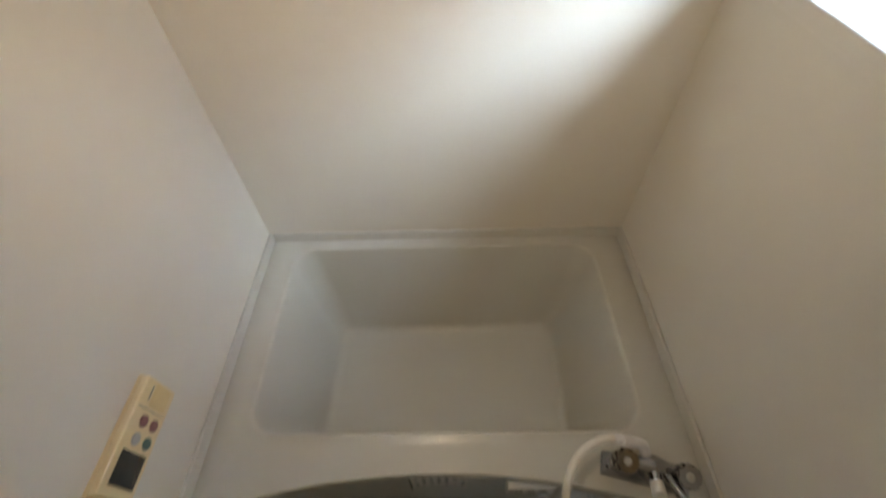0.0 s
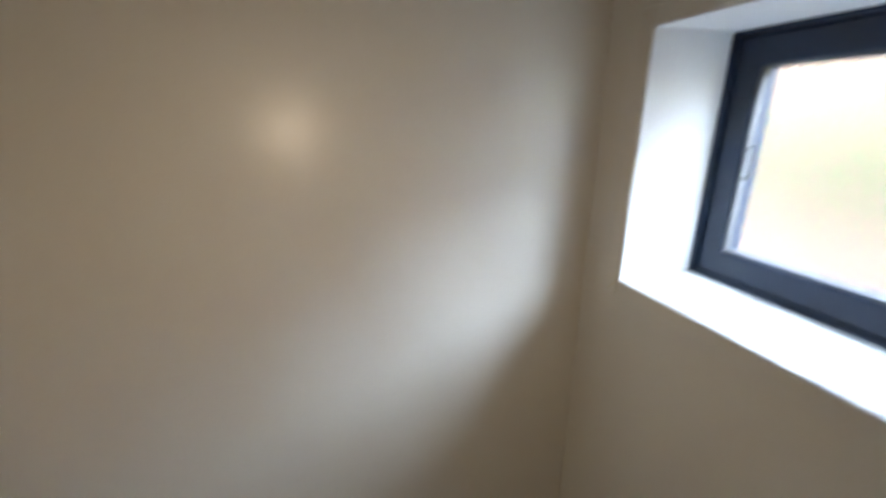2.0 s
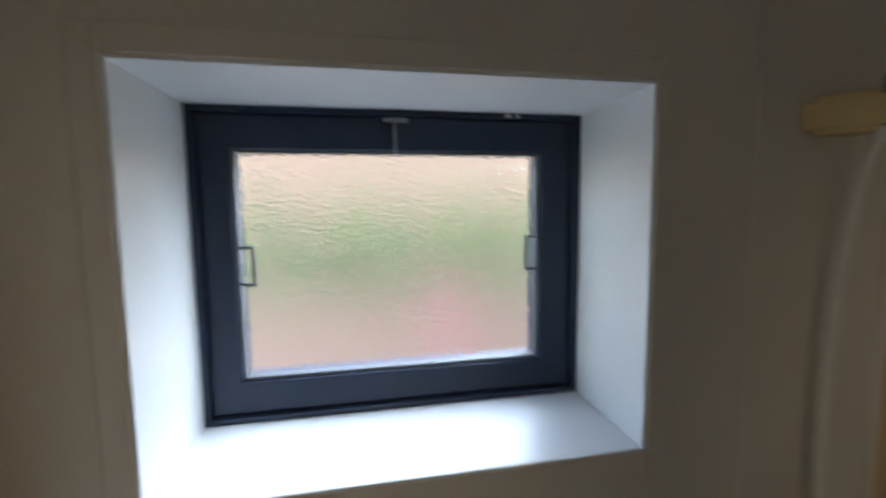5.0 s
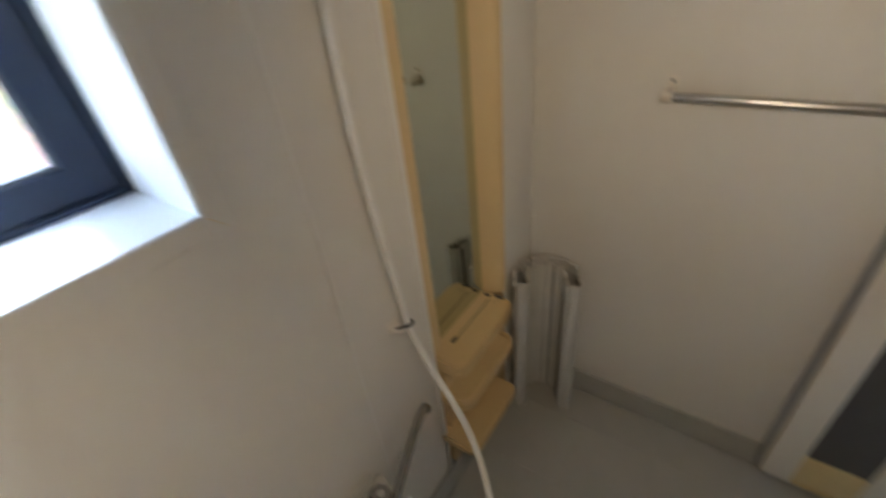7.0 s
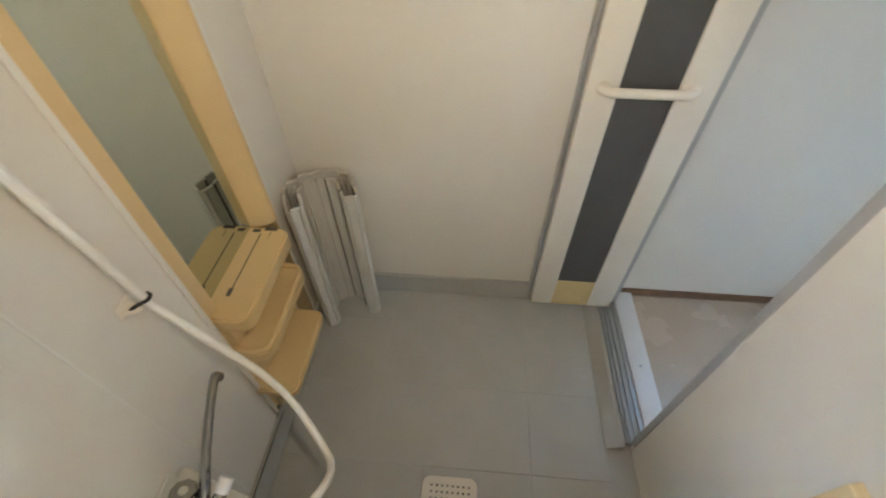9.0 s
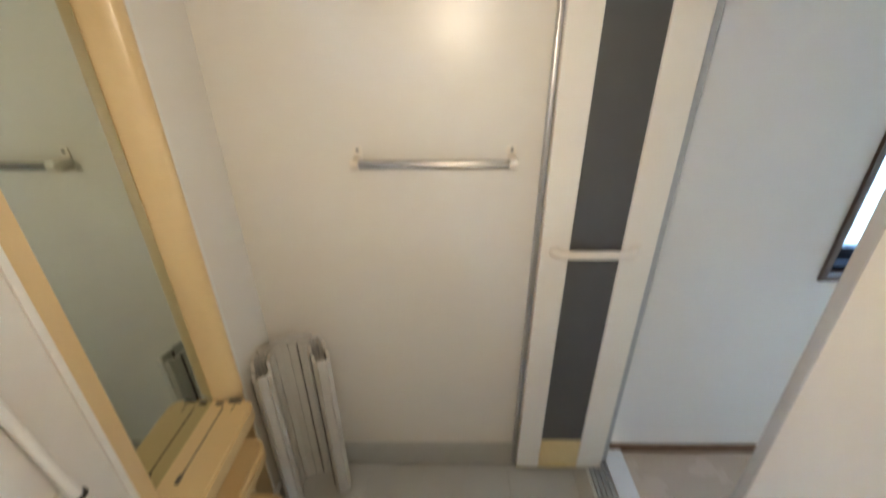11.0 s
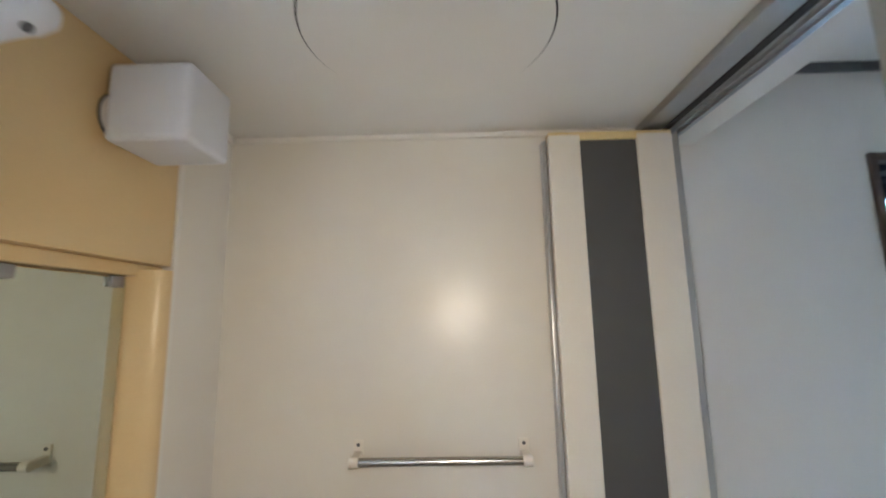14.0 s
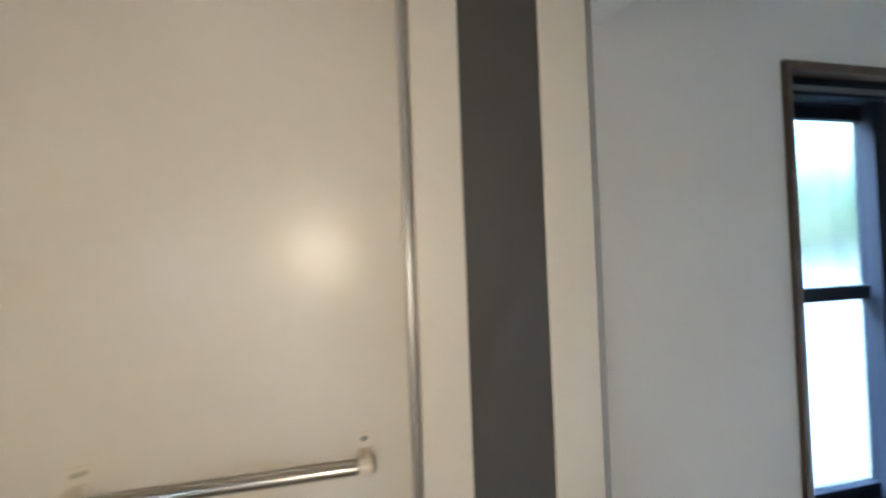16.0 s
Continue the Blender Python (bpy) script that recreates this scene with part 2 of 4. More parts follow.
structure("floor", box(B(), -0.0, 1.30, -0.01, 1.75, -0.058, -0.004), PANM, "grey moulded floor pan of the bath room", "floor")
bm = B()
box(bm, -0.012, 1.46, -0.119, 0.0, -0.06, 2.2)
structure("wall_south", bm, WALL, "plain cream bathroom wall panel with a towel bar", "wall")
structure("wall_north", box(B(), -0.08, 1.46, L, L + 0.1, -0.06, 2.2), WALL, "plain cream wall panel above the bathtub", "wall")
bm = B()
box(bm, -0.08, 0.0, 0.607, L, -0.06, 2.2)
structure("wall_west", bm, WALL, "plain cream wall panel beside the folding door", "wall")
bm = B()
box(bm, W, 1.46, 0.0, 0.217, -0.06, 2.2)
box(bm, 1.262, 1.46, 0.217, 0.63, -0.06, 2.2)
box(bm, W, 1.46, 0.63, 0.865, -0.06, 2.2)
box(bm, W, 1.46, 0.865, WIN[0] - 0.004, -0.06, 2.2)
box(bm, W, 1.46, WIN[1] + 0.004, L, -0.06, 2.2)
box(bm, W, 1.46, WIN[0] - 0.004, WIN[1] + 0.004, -0.06, WIN[2] - 0.004)
box(bm, W, 1.46, WIN[0] - 0.004, WIN[1] + 0.004, WIN[3] + 0.004, 2.2)
structure("wall_east", bm, WALL, "cream wall panels around a small deep-set window", "wall")
structure("ceiling", box(B(), -0.08, W + 0.05, -0.05, L + 0.05, H, H + 0.08), CEIL, "smooth cream bathroom ceiling panel", "ceiling")
bm = B()
box(bm, 0.07, W, 0.0, 0.007, H - 0.017, H, 0.003)
structure("trim", bm, BEAD, "slim cream cornice strip under the ceiling", "trim")
bm = B()
box(bm, W - 0.012, W, 0.012, 0.217, H - 0.022, H, 0.003)
box(bm, W - 0.012, W, 0.63, L, H - 0.022, H, 0.003)
structure("trim", bm, BEAD, "slim cream cornice strip under the ceiling", "trim")
# panel joints of the window wall
for y, w, d in ((0.634, 0.014, 0.007), (0.213, 0.013, 0.007), (0.868, 0.005, 0.0012)):
    structure("trim", box(B(), W - d, W, y - w / 2, y + w / 2, 0.12, H - 0.022, min(0.0025, d * 0.45)), BEAD, "slim white joint bead between wall panels", "trim")
# flange of the floor pan along the walls
bm = B()
prism(bm, [(0.09, 0.0), (0.09, 0.014), (1.186, 0.014), (1.186, 0.9), (1.2, 0.9), (1.2, 0.0)], -0.004, 0.112, 0.004)
structure("baseboard", bm, FLOORM, "grey upturned edge of the moulded floor pan", "baseboard")

# round access hatch in the ceiling
hatch = thing("ceiling_hatch", (0.615, 0.430, H), "round cream access hatch set in the ceiling panel", "hatch")
bm = B()
cyl(bm, (0.615, 0.430, H - 0.0036), (0.615, 0.430, H + 0.001), 0.2265, n=72)
under("lid", bm, CEIL, hatch)
bm = B()
for i in range(72):
    a0, a1 = 2 * math.pi * i / 72, 2 * math.pi * (i + 1) / 72
    bm.faces.new([bm.verts.new((0.615 + r * math.cos(a), 0.430 + r * math.sin(a), H - 0.0003)) for r, a in ((0.2262, a0), (0.2305, a0), (0.2305, a1), (0.2262, a1))])
under("gap", bm, DARK, hatch, "thin dark gap round the lid", 0)

# ---- bath room window ----
y0, y1, z0, z1 = WIN
win = thing("window_1", (1.377, (y0 + y1) / 2, z0), "small dark aluminium awning window with hammered glass", "window", kind="structure")
bm = B()
for ya, yb in ((y0 - 0.034, y0 - 0.004), (y1 + 0.004, y1 + 0.034)):
    box(bm, W - 0.006, W, ya, yb, z0 - 0.034, z1 + 0.034, 0.0015, 1)
for za, zb in ((z0 - 0.034, z0 - 0.004), (z1 + 0.004, z1 + 0.034)):
    box(bm, W - 0.0055, W, y0 - 0.004, y1 + 0.004, za, zb, 0.0015, 1)
under("casing", bm, WALL, win, "flat cream casing round the opening")
for yc, zc, sy, sz in ((y0 - 0.005, z0 - 0.005, -1, -1), (y0 - 0.005, z1 + 0.005, -1, 1), (y1 + 0.005, z0 - 0.005, 1, -1), (y1 + 0.005, z1 + 0.005, 1, 1)):
    bm = B()
    box(bm, W - 0.0064, W - 0.005, -0.0005, 0.0005, 0.0, 0.032)
    bm.transform(Matrix.Translation((0, yc, zc)) @ Matrix.Rotation(math.atan2(-sy, sz), 4, 'X'))
    under("mitre", bm, YELLOWED, win, "fine brownish mitre seam", 0)
bm = B()
box(bm, W - 0.004, 1.46, y0 - 0.004, y0, z0, z1)
box(bm, W - 0.004, 1.46, y1, y1 + 0.004, z0, z1)
box(bm, W - 0.004, 1.46, y0 - 0.004, y1 + 0.004, z1, z1 + 0.004)
under("lining", bm, REVEAL, win, "white deep window lining")
bm = B()
box(bm, W - 0.006, 1.46, y0 - 0.004, y1 + 0.004, z0 - 0.004, z0, 0.0015, 1)
under("window_sill", bm, REVEAL, win, "white deep window sill")


def ring(bm, x0, x1, ya, yb, za, zb, wl, wr, wb, wt, bev):
    box(bm, x0, x1, ya, ya + wl, za, zb, bev, 2)
    box(bm, x0, x1, yb - wr, yb, za, zb, bev, 2)
    box(bm, x0 + 0.0004, x1, ya + wl, yb - wr, za, za + wb, bev, 2)
    box(bm, x0 + 0.0004, x1, ya + wl, yb - wr, zb - wt, zb, bev, 2)


bm = B()
ring(bm, 1.374, 1.455, y0, y1, z0, z1, 0.009, 0.009, 0.009, 0.008, 0.002)
under("window_frame", bm, NAVY, win)
G = (1.087, 1.568, 1.401, 1.751)     # the glass opening in the sash
bm = B()
outer_, inner_ = ((y0 + 0.0085, z0 + 0.0085), (y1 - 0.0085, z0 + 0.0085), (y1 - 0.0085, z1 - 0.0075), (y0 + 0.0085, z1 - 0.0075)), ((G[0], G[2]), (G[1], G[2]), (G[1], G[3]), (G[0], G[3]))
rows_ = [[bm.verts.new((x, y, z)) for y, z in o] for x, o in ((1.440, outer_), (1.388, outer_), (1.3855, tuple((y + (0.004 if y < 1.3 else -0.004), z + (0.004 if z < 1.55 else -0.004)) for y, z in outer_)),
                                                             (1.389, tuple((y + (-0.0025 if y < 1.3 else 0.0025), z + (-0.0025 if z < 1.55 else 0.0025)) for y, z in inner_)), (1.392, inner_), (1.440, inner_))]
for r_a, r_b in zip(rows_, rows_[1:] + rows_[:1]):
    for i in range(4):
        bm.faces.new((r_a[i], r_a[(i + 1) % 4], r_b[(i + 1) % 4], r_b[i]))
under("sash", bm, NAVY, win, "", 20)
bm = B()
ring(bm, 1.3935, 1.412, G[0], G[1], G[2], G[3], 0.0045, 0.0045, 0.005, 0.0035, 0.001)
under("gasket", bm, GASKET, win)
bm = B()
box(bm, 1.402, 1.407, G[0] + 0.001, G[1] - 0.001, G[2] + 0.001, G[3] - 0.001)
pane = under("pane", bm, OBSCURE, win, "hammered obscure glass pane", 0)
pane.visible_shadow = False
bm = B()
box(bm, 1.3635, 1.3745, 1.310, 1.346, 1.7915, 1.797, 0.001)
box(bm, 1.3745, 1.386, 1.3265, 1.3305, 1.768, 1.7925, 0.001)
tube(bm, [(1.383, 1.328, 1.770), (1.378, 1.328, 1.759), (1.380, 1.328, 1.749), (1.387, 1.328, 1.746), (1.391, 1.328, 1.752)], 0.0025, 8)
under("latch", bm, LATCH, win, "small worn metal latch")
for yc, w_ in ((1.150, 0.011), (1.134, 0.006)):
    bm = B()
    box(bm, 1.3725, 1.3745, yc - w_ / 2, yc + w_ / 2, 1.8035, 1.809, 0.0006)
    under("chip", bm, WHITEP, win, "chipped white paint spot")
for yp, s, zc in ((G[1] - 0.0005, -1, 1.579), (G[0] + 0.0005, 1, 1.586)):
    bm = B()
    tube(bm, [(1.399, yp, zc - 0.027), (1.391, yp + s * 0.021, zc - 0.028), (1.388, yp + s * 0.025, zc - 0.022), (1.388, yp + s * 0.025, zc + 0.022), (1.391, yp + s * 0.021, zc + 0.028), (1.399, yp, zc + 0.027)], 0.0026, 8)
    under("pull", bm, GASKET, win, "small dark wire pull")

# ---- door frame, track and sill on the west side ----
door_set = thing("door_1", (-0.03, 0.3, 0.0), "aluminium frame and floor track of the folding bathroom door", "door frame", kind="structure")
bm = B()
box(bm, -0.072, 0.058, 0.0, 0.607, 2.088, H, 0.002)
under("track_head", bm, ALU, door_set)
bm = B()
box(bm, -0.014, 0.004, 0.0, 0.600, 2.0855, 2.0885)
under("track_slot", bm, DARK, door_set, "dark slot of the top track")
bm = B()
box(bm, -0.030, -0.026, 0.0, 0.600, 2.080, 2.089)
box(bm, -0.060, -0.050, 0.0, 0.600, 2.083, 2.089)
under("track_lip", bm, ALU, door_set)
bm = B()
box(bm, -0.078, 0.0035, 0.597, 0.620, 0.03, 2.088, 0.002)
under("jamb", bm, JAMB, door_set)
bm = B()
box(bm, -0.046, -0.0125, -0.119, 0.026, 0.037, 2.087, 0.002)
under("jamb", bm, JAMB, door_set)
bm = B()
box(bm, -0.045, 0.03, 0.0, 0.607, -0.05, 0.028, 0.002)
for x in (0.024, 0.008, -0.010, -0.030):
    box(bm, x - 0.003, x + 0.003, 0.0, 0.604, 0.026, 0.036, 0.001, 1)
under("floor_track", bm, ALU, door_set, "ribbed aluminium floor track")
bm = B()
box(bm, -0.124, -0.046, -0.03, 0.607, -0.09, 0.037, 0.003)
under("sill_board", bm, WHITEP, door_set, "glossy white sill board")
bm = B()
cyl(bm, (-0.085, 0.32, 0.037), (-0.085, 0.32, 0.0385), 0.004, n=12)
cyl(bm, (-0.085, 0.55, 0.037), (-0.085, 0.55, 0.0385), 0.004, n=12)
under("screw", bm, LATCH, door_set)
bm = B()
prism(bm, [(0.030, 0.0), (0.086, 0.0), (0.086, 0.62), (0.030, 0.62)], -0.004, 0.03)
for v in bm.verts:
    if v.co.z > 0 and v.co.x > 0.05:
        v.co.x -= 0.045
structure("trim", bm, FLOORM, "sloping grey kerb of the floor pan at the door", "kerb")

# ---- folded door ----
fold = thing("folding_door", (0.15, 0.04, 0.036), "cream folding bathroom door, folded open, with smoked panels", "door")
bm = B()
DX = (-0.010, 0.084, 0.233, 0.317)
box(bm, DX[2], DX[3], 0.034, 0.063, 0.046, 2.070, 0.005, 3)
under("stile", bm, DOORW, fold)
bm = B()
box(bm, DX[0], DX[1], 0.034, 0.063, 0.046, 2.070, 0.005, 3)
under("stile", bm, DOORW, fold)
bm = B()
box(bm, DX[1] - 0.004, DX[2] + 0.004, 0.040, 0.056, 0.195, 2.056, 0.0)
under("panel", bm, DOORG, fold, "smoked grey plastic panel")
bm = B()
box(bm, DX[1] - 0.002, DX[2] + 0.002, 0.038, 0.0585, 0.062, 0.197, 0.002)
under("bottom_rail", bm, YELLOWED, fold, "yellowed bottom rail")
bm = B()
box(bm, DX[0], DX[3], 0.034, 0.060, 0.044, 0.060, 0.002)
under("bottom_edge", bm, YELLOWED, fold)
bm = B()
box(bm, DX[0] + 0.001, DX[3] - 0.001, 0.032, 0.061, 2.0555, 2.078, 0.002)
under("top_rail", bm, YELLOWED, fold, "yellowed top rail")
bm = B()
box(bm, DX[0], DX[3] + 0.006, 0.004, 0.030, 0.046, 2.066, 0.003)
under("rear_leaf", bm, DOORW, fold)
bm = B()
box(bm, DX[3] + 0.001, DX[3] + 0.013, 0.010, 0.044, 0.046, 2.062, 0.003)
under("edge_strip", bm, ALU, fold, "grey aluminium edge strip")
bm = B()
box(bm, DX[3] - 0.004, DX[3] + 0.004, 0.028, 0.04, 1.02, 1.06, 0.002)
under("strike", bm, YELLOWED, fold)
bm = B()
tube(bm, [(0.283, 0.064, 1.000), (0.270, 0.075, 0.999), (0.248, 0.080, 0.998), (0.162, 0.081, 0.998), (0.077, 0.080, 0.998), (0.055, 0.075, 0.999), (0.042, 0.064, 1.000)], 0.0105, 12)
for v in bm.verts:
    v.co.z = 0.998 + (v.co.z - 0.998) * 1.3
under("handle", bm, DOORW, fold, "cream plastic pull handle")
for x in (0.275, 0.049):
    bm = B()
    cyl(bm, (x, 0.062, 1.003), (x, 0.0725, 1.003), 0.018, 0.013, n=20)
    under("handle_foot", bm, DOORW, fold)
    bm = B()
    cyl(bm, (x + (0.008 if x > 0.2 else -0.008), 0.070, 1.003), (x + (0.008 if x > 0.2 else -0.008), 0.0745, 1.003), 0.0026, n=10)
    under("screw", bm, GASKET, fold)

# ---- beige mirror panel with shelves ----
panel = thing("wall_mirror", (1.2, 0.424, 0.12), "tall narrow mirror in a beige moulded wall surround", "mirror")
bm = B()
box(bm, 1.199, 1.262, 0.2195, 0.6275, 1.7185, H - 0.001, 0.003)
under("upper_panel", bm, BEIGE, panel)
bm = B()
vs3 = [bm.verts.new(p) for p in ((1.199, 0.2195, 1.70), (1.236, 0.30, 1.70), (1.236, 0.30, 0.12), (1.199, 0.2195, 0.12))]
bm.faces.new(vs3)
bmesh.ops.solidify(bm, geom=bm.faces[:], thickness=-0.004)
under("recess", bm, BEIGE, panel, "", 20)
under("side_strip", box(B(), 1.2065, 1.236, 0.579, 0.6275, 0.12, 1.6915, 0.004, 3), BEIGE, panel)
under("header", box(B(), 1.216, 1.262, 0.2195, 0.6275, 1.692, 1.718, 0.005, 3), BEIGE, panel)
bm = B()
box(bm, 1.236, 1.262, 0.2195, 0.6275, 0.12, 1.69)
under("back_panel", bm, BEIGE, panel)
pil = [(1.2362, 0.306), (1.220, 0.301), (1.196, 0.291), (1.177, 0.281), (1.166, 0.270), (1.1625, 0.258), (1.165, 0.247), (1.175, 0.236), (1.188, 0.2275), (1.199, 0.2205), (1.2362, 0.2205)]
bm = B()
pil = [(1.2362 - (1.2362 - x) * 0.88, 0.258 + (y - 0.258) * 0.84) for x, y in pil]
prism(bm, pil, 0.655, 1.706)
under("pillar", bm, BEIGE, panel, "rounded beige pillar")
bm = B()
box(bm, 1.2305, 1.2355, 0.305, 0.578, 0.664, 1.688, 0.001, 1)
under("mirror_glass", bm, MIRROR, panel, "slightly greenish mirror glass", 0)
for y in (0.542, 0.335):
    bm = B()
    box(bm, 1.222, 1.2305, y - 0.016, y + 0.016, 1.668, 1.690, 0.003)
    under("mirror_clip", bm, LATCH, panel, "small grey mirror clip")


def shelf(bm, x, ya, yb, z0, z1, ch):
    prism(bm, [(1.236, ya), (1.236, yb)] + [(x + ch + 0.0 - ch * math.sin(radians(a)) * 1.0, yb - ch + ch * math.cos(radians(a))) for a in (0, 30, 60, 90)]
          + [(x + ch - ch * math.cos(radians(a)), ya + ch - ch * math.sin(radians(a))) for a in (0, 30, 60, 90)], z0, z1, 0.006)


rack = thing("corner_shelf", (1.18, 0.44, 0.112), "beige three-tier moulded shelf under the mirror", "shelf")
for x, ya, yb, z0_, z1_, ch in ((1.114, 0.298, 0.620, 0.612, 0.664, 0.035), (1.100, 0.318, 0.630, 0.478, 0.53, 0.04), (1.076, 0.350, 0.645, 0.29, 0.322, 0.03)):
    bm = B()
    lipped = 0.4 < z1_ < 0.6
    shelf(bm, x, ya, yb, z0_, z1_ - (0.011 if lipped else 0.0), ch)
    under("shelf_board", bm, BEIGE, rack)
    if not lipped:
        continue
    bm = B()
    e = 0.007
    tube(bm, [(1.225, yb - e, z1_ - 0.007), (x + ch + 0.02, yb - e, z1_ - 0.007), (x + ch, yb - e - 0.001, z1_ - 0.007), (x + ch * 0.3 + e * 0.7, yb - ch * 0.3 - e * 0.7, z1_ - 0.007), (x + e + 0.001, yb - ch, z1_ - 0.007),
              (x + e, yb - ch - 0.02, z1_ - 0.007), (x + e, ya + ch + 0.02, z1_ - 0.007), (x + e + 0.001, ya + ch, z1_ - 0.007), (x + ch * 0.3 + e * 0.7, ya + ch * 0.3 + e * 0.7, z1_ - 0.007), (x + ch, ya + e + 0.001, z1_ - 0.007), (1.225, ya + e, z1_ - 0.007)], 0.0075, 10)
    under("lip", bm, BEIGE, rack)
bm = B()
box(bm, 1.19, 1.236, 0.312, 0.606, 0.113, 0.615, 0.004)
under("back", bm, BEIGE, rack)
for a_ in ((1.150, 1.186, 0.3005, 0.3135, 0.6635, 0.6646), (1.196, 1.218, 0.309, 0.322, 0.6635, 0.6648), (1.1895, 1.1935, 0.328, 0.540, 0.6635, 0.6644), (1.187, 1.199, 0.522, 0.548, 0.6635, 0.6648), (1.163, 1.1655, 0.3135, 0.345, 0.6635, 0.6643)):
    bm = B()
    box(bm, *a_, 0.0006, 1)
    under("stain", bm, DKBROWN, rack, "dark mildewed joint")

# ---- wall lamp ----
lamp = thing("wall_lamp", (1.2, 0.392, 1.98), "white cube-shaped opal glass wall lamp, switched off", "lamp")
bm = B()
box(bm, 1.03, 1.179, 0.318, 0.456, 1.912, 2.057, 0.013, 4)
under("shade", bm, LAMPW, lamp, "opal glass cube shade")
bm = B()
cyl(bm, (1.199, 0.40, 1.975), (1.160, 0.40, 1.975), 0.046, 0.044, n=36)
under("base", bm, WHITEP, lamp)
bm = B()
cyl(bm, (1.199, 0.40, 1.975), (1.1945, 0.40, 1.975), 0.0478, n=36)
under("gasket", bm, GASKET, lamp)

# ---- towel bar ----
bar = thing("towel_bar", (0.617, 0.0, 1.254), "stainless towel bar on cream plastic wall brackets", "towel rail")
bm = B()
cyl(bm, (0.405, 0.052, 1.254), (0.829, 0.052, 1.254), 0.0105, n=24)
under("bar", bm, STEEL, bar, "brushed stainless steel tube")
for x, s in ((0.409, -1), (0.827, 1)):
    bm = B()
    box(bm, x - 0.012, x + 0.012, 0.0, 0.005, 1.236, 1.292, 0.002)
    box(bm, x - 0.010, x + 0.010, 0.0, 0.052, 1.243, 1.266, 0.004)
    cyl(bm, (x - s * 0.011, 0.052, 1.254), (x + s * 0.011, 0.052, 1.254), 0.0135, n=24)
    br = under("bracket", bm, DOORW, bar, "cream plastic bracket")
    bm = B()
    cyl(bm, (x, 0.004, 1.281), (x, 0.0075, 1.281), 0.0045, n=12)
    under("screw", bm, GASKET, bar)

# ---- bathtub ----
tub = thing("bathtub", (0.6, 1.35, 0.0), "pale grey moulded acrylic bathtub, empty, with a wide rim", "bathtub")


def front(x):
    return 1.006 - 0.27 * (x - 0.575) ** 2


N1 = 10


def loop(x0, x1, ya, yb, r, z, bow=False):
    """Rounded rectangle, with its straight sides sampled too; bow follows the rim's curved front."""
    pts = []
    cs = ((x1 - r, yb - r, 0), (x0 + r, yb - r, 90), (x0 + r, ya + r, 180), (x1 - r, ya + r, 270))
    for k, (cx, cy, a0) in enumerate(cs):
        arc = [(cx + r * math.cos(radians(a0 + 90 * j / N1)), cy + r * math.sin(radians(a0 + 90 * j / N1))) for j in range(N1 + 1)]
        pts += arc
        nx, ny, na = cs[(k + 1) % 4]
        nxt = (nx + r * math.cos(radians(na)), ny + r * math.sin(radians(na)))
        for j in range(1, 16):
            pts.append((arc[-1][0] + (nxt[0] - arc[-1][0]) * j / 16, arc[-1][1] + (nxt[1] - arc[-1][1]) * j / 16))
    if bow:
        pts = [(x, y + (front(x) - ya) * max(0, 1 - (y - ya) / 0.1)) for x, y in pts]
    return [(x, y, z) for x, y in pts]


LOOPS = [loop(0.022, 1.178, 0.93, 1.722, 0.02, 0.491, True), loop(0.004, 1.196, 0.918, 1.741, 0.012, 0.506, True),
         loop(0.004, 1.196, 0.918, 1.741, 0.012, 0.524, True), loop(0.010, 1.190, 0.925, 1.735, 0.012, 0.531, True),
         loop(0.070, 1.120, 1.062, 1.714, 0.08, 0.5315), loop(0.091, 1.098, 1.084, 1.699, 0.075, 0.5325), loop(0.096, 1.093, 1.089, 1.694, 0.073, 0.5345), loop(0.100, 1.089, 1.093, 1.691, 0.07, 0.5345),
         loop(0.104, 1.085, 1.097, 1.688, 0.068, 0.5305), loop(0.107, 1.082, 1.100, 1.685, 0.066, 0.522), loop(0.116, 1.073, 1.108, 1.676, 0.064, 0.48),
         loop(0.156, 1.030, 1.140, 1.634, 0.058, 0.32), loop(0.188, 0.997, 1.168, 1.598, 0.05, 0.200), loop(0.194, 0.991, 1.174, 1.591, 0.046, 0.182), loop(0.206, 0.979, 1.186, 1.579, 0.04, 0.1705),
         loop(0.226, 0.960, 1.205, 1.562, 0.034, 0.167)]
bm = B()
rings = [[bm.verts.new(p) for p in lp] for lp in LOOPS]
for a, b in zip(rings, rings[1:]):
    for i in range(len(a)):
        bm.faces.new((a[i], a[(i + 1) % len(a)], b[(i + 1) % len(a)], b[i]))
bm.faces.new(rings[-1])
under("shell", bm, TUBM, tub, "", 50)
for x_a, x_b, y_a, y_b, axis, way in ((0.0015, 0.0165, 0.93, 1.7435, 0, 1), (1.1835, 1.1985, 0.93, 1.7435, 0, -1), (0.0165, 1.1835, 1.7290, 1.7435, 1, -1)):
    bm = box(B(), x_a, x_b, y_a, y_b, 0.5305, 0.561)
    half_way = (x_a + x_b) / 2 if axis == 0 else (y_a + y_b) / 2
    for v in bm.verts:
        if v.co.z > 0.55 and (v.co[axis] - half_way) * way > 0:
            v.co[axis] -= way * 0.006
    bmesh.ops.bevel(bm, geom=bm.edges[:], offset=0.0022, segments=3, affect='EDGES', profile=0.6)
    under("wall_flange", bm, TUBM, tub)
bm = B()
cols = [(0.004 + 1.192 * i / 48) for i in range(49)]
top = [bm.verts.new((x, front(x) + 0.012, 0.501)) for x in cols]
bot = [bm.verts.new((x, front(x) + 0.03, 0.0)) for x in cols]
for i in range(48):
    bm.faces.new((top[i], top[i + 1], bot[i + 1], bot[i]))
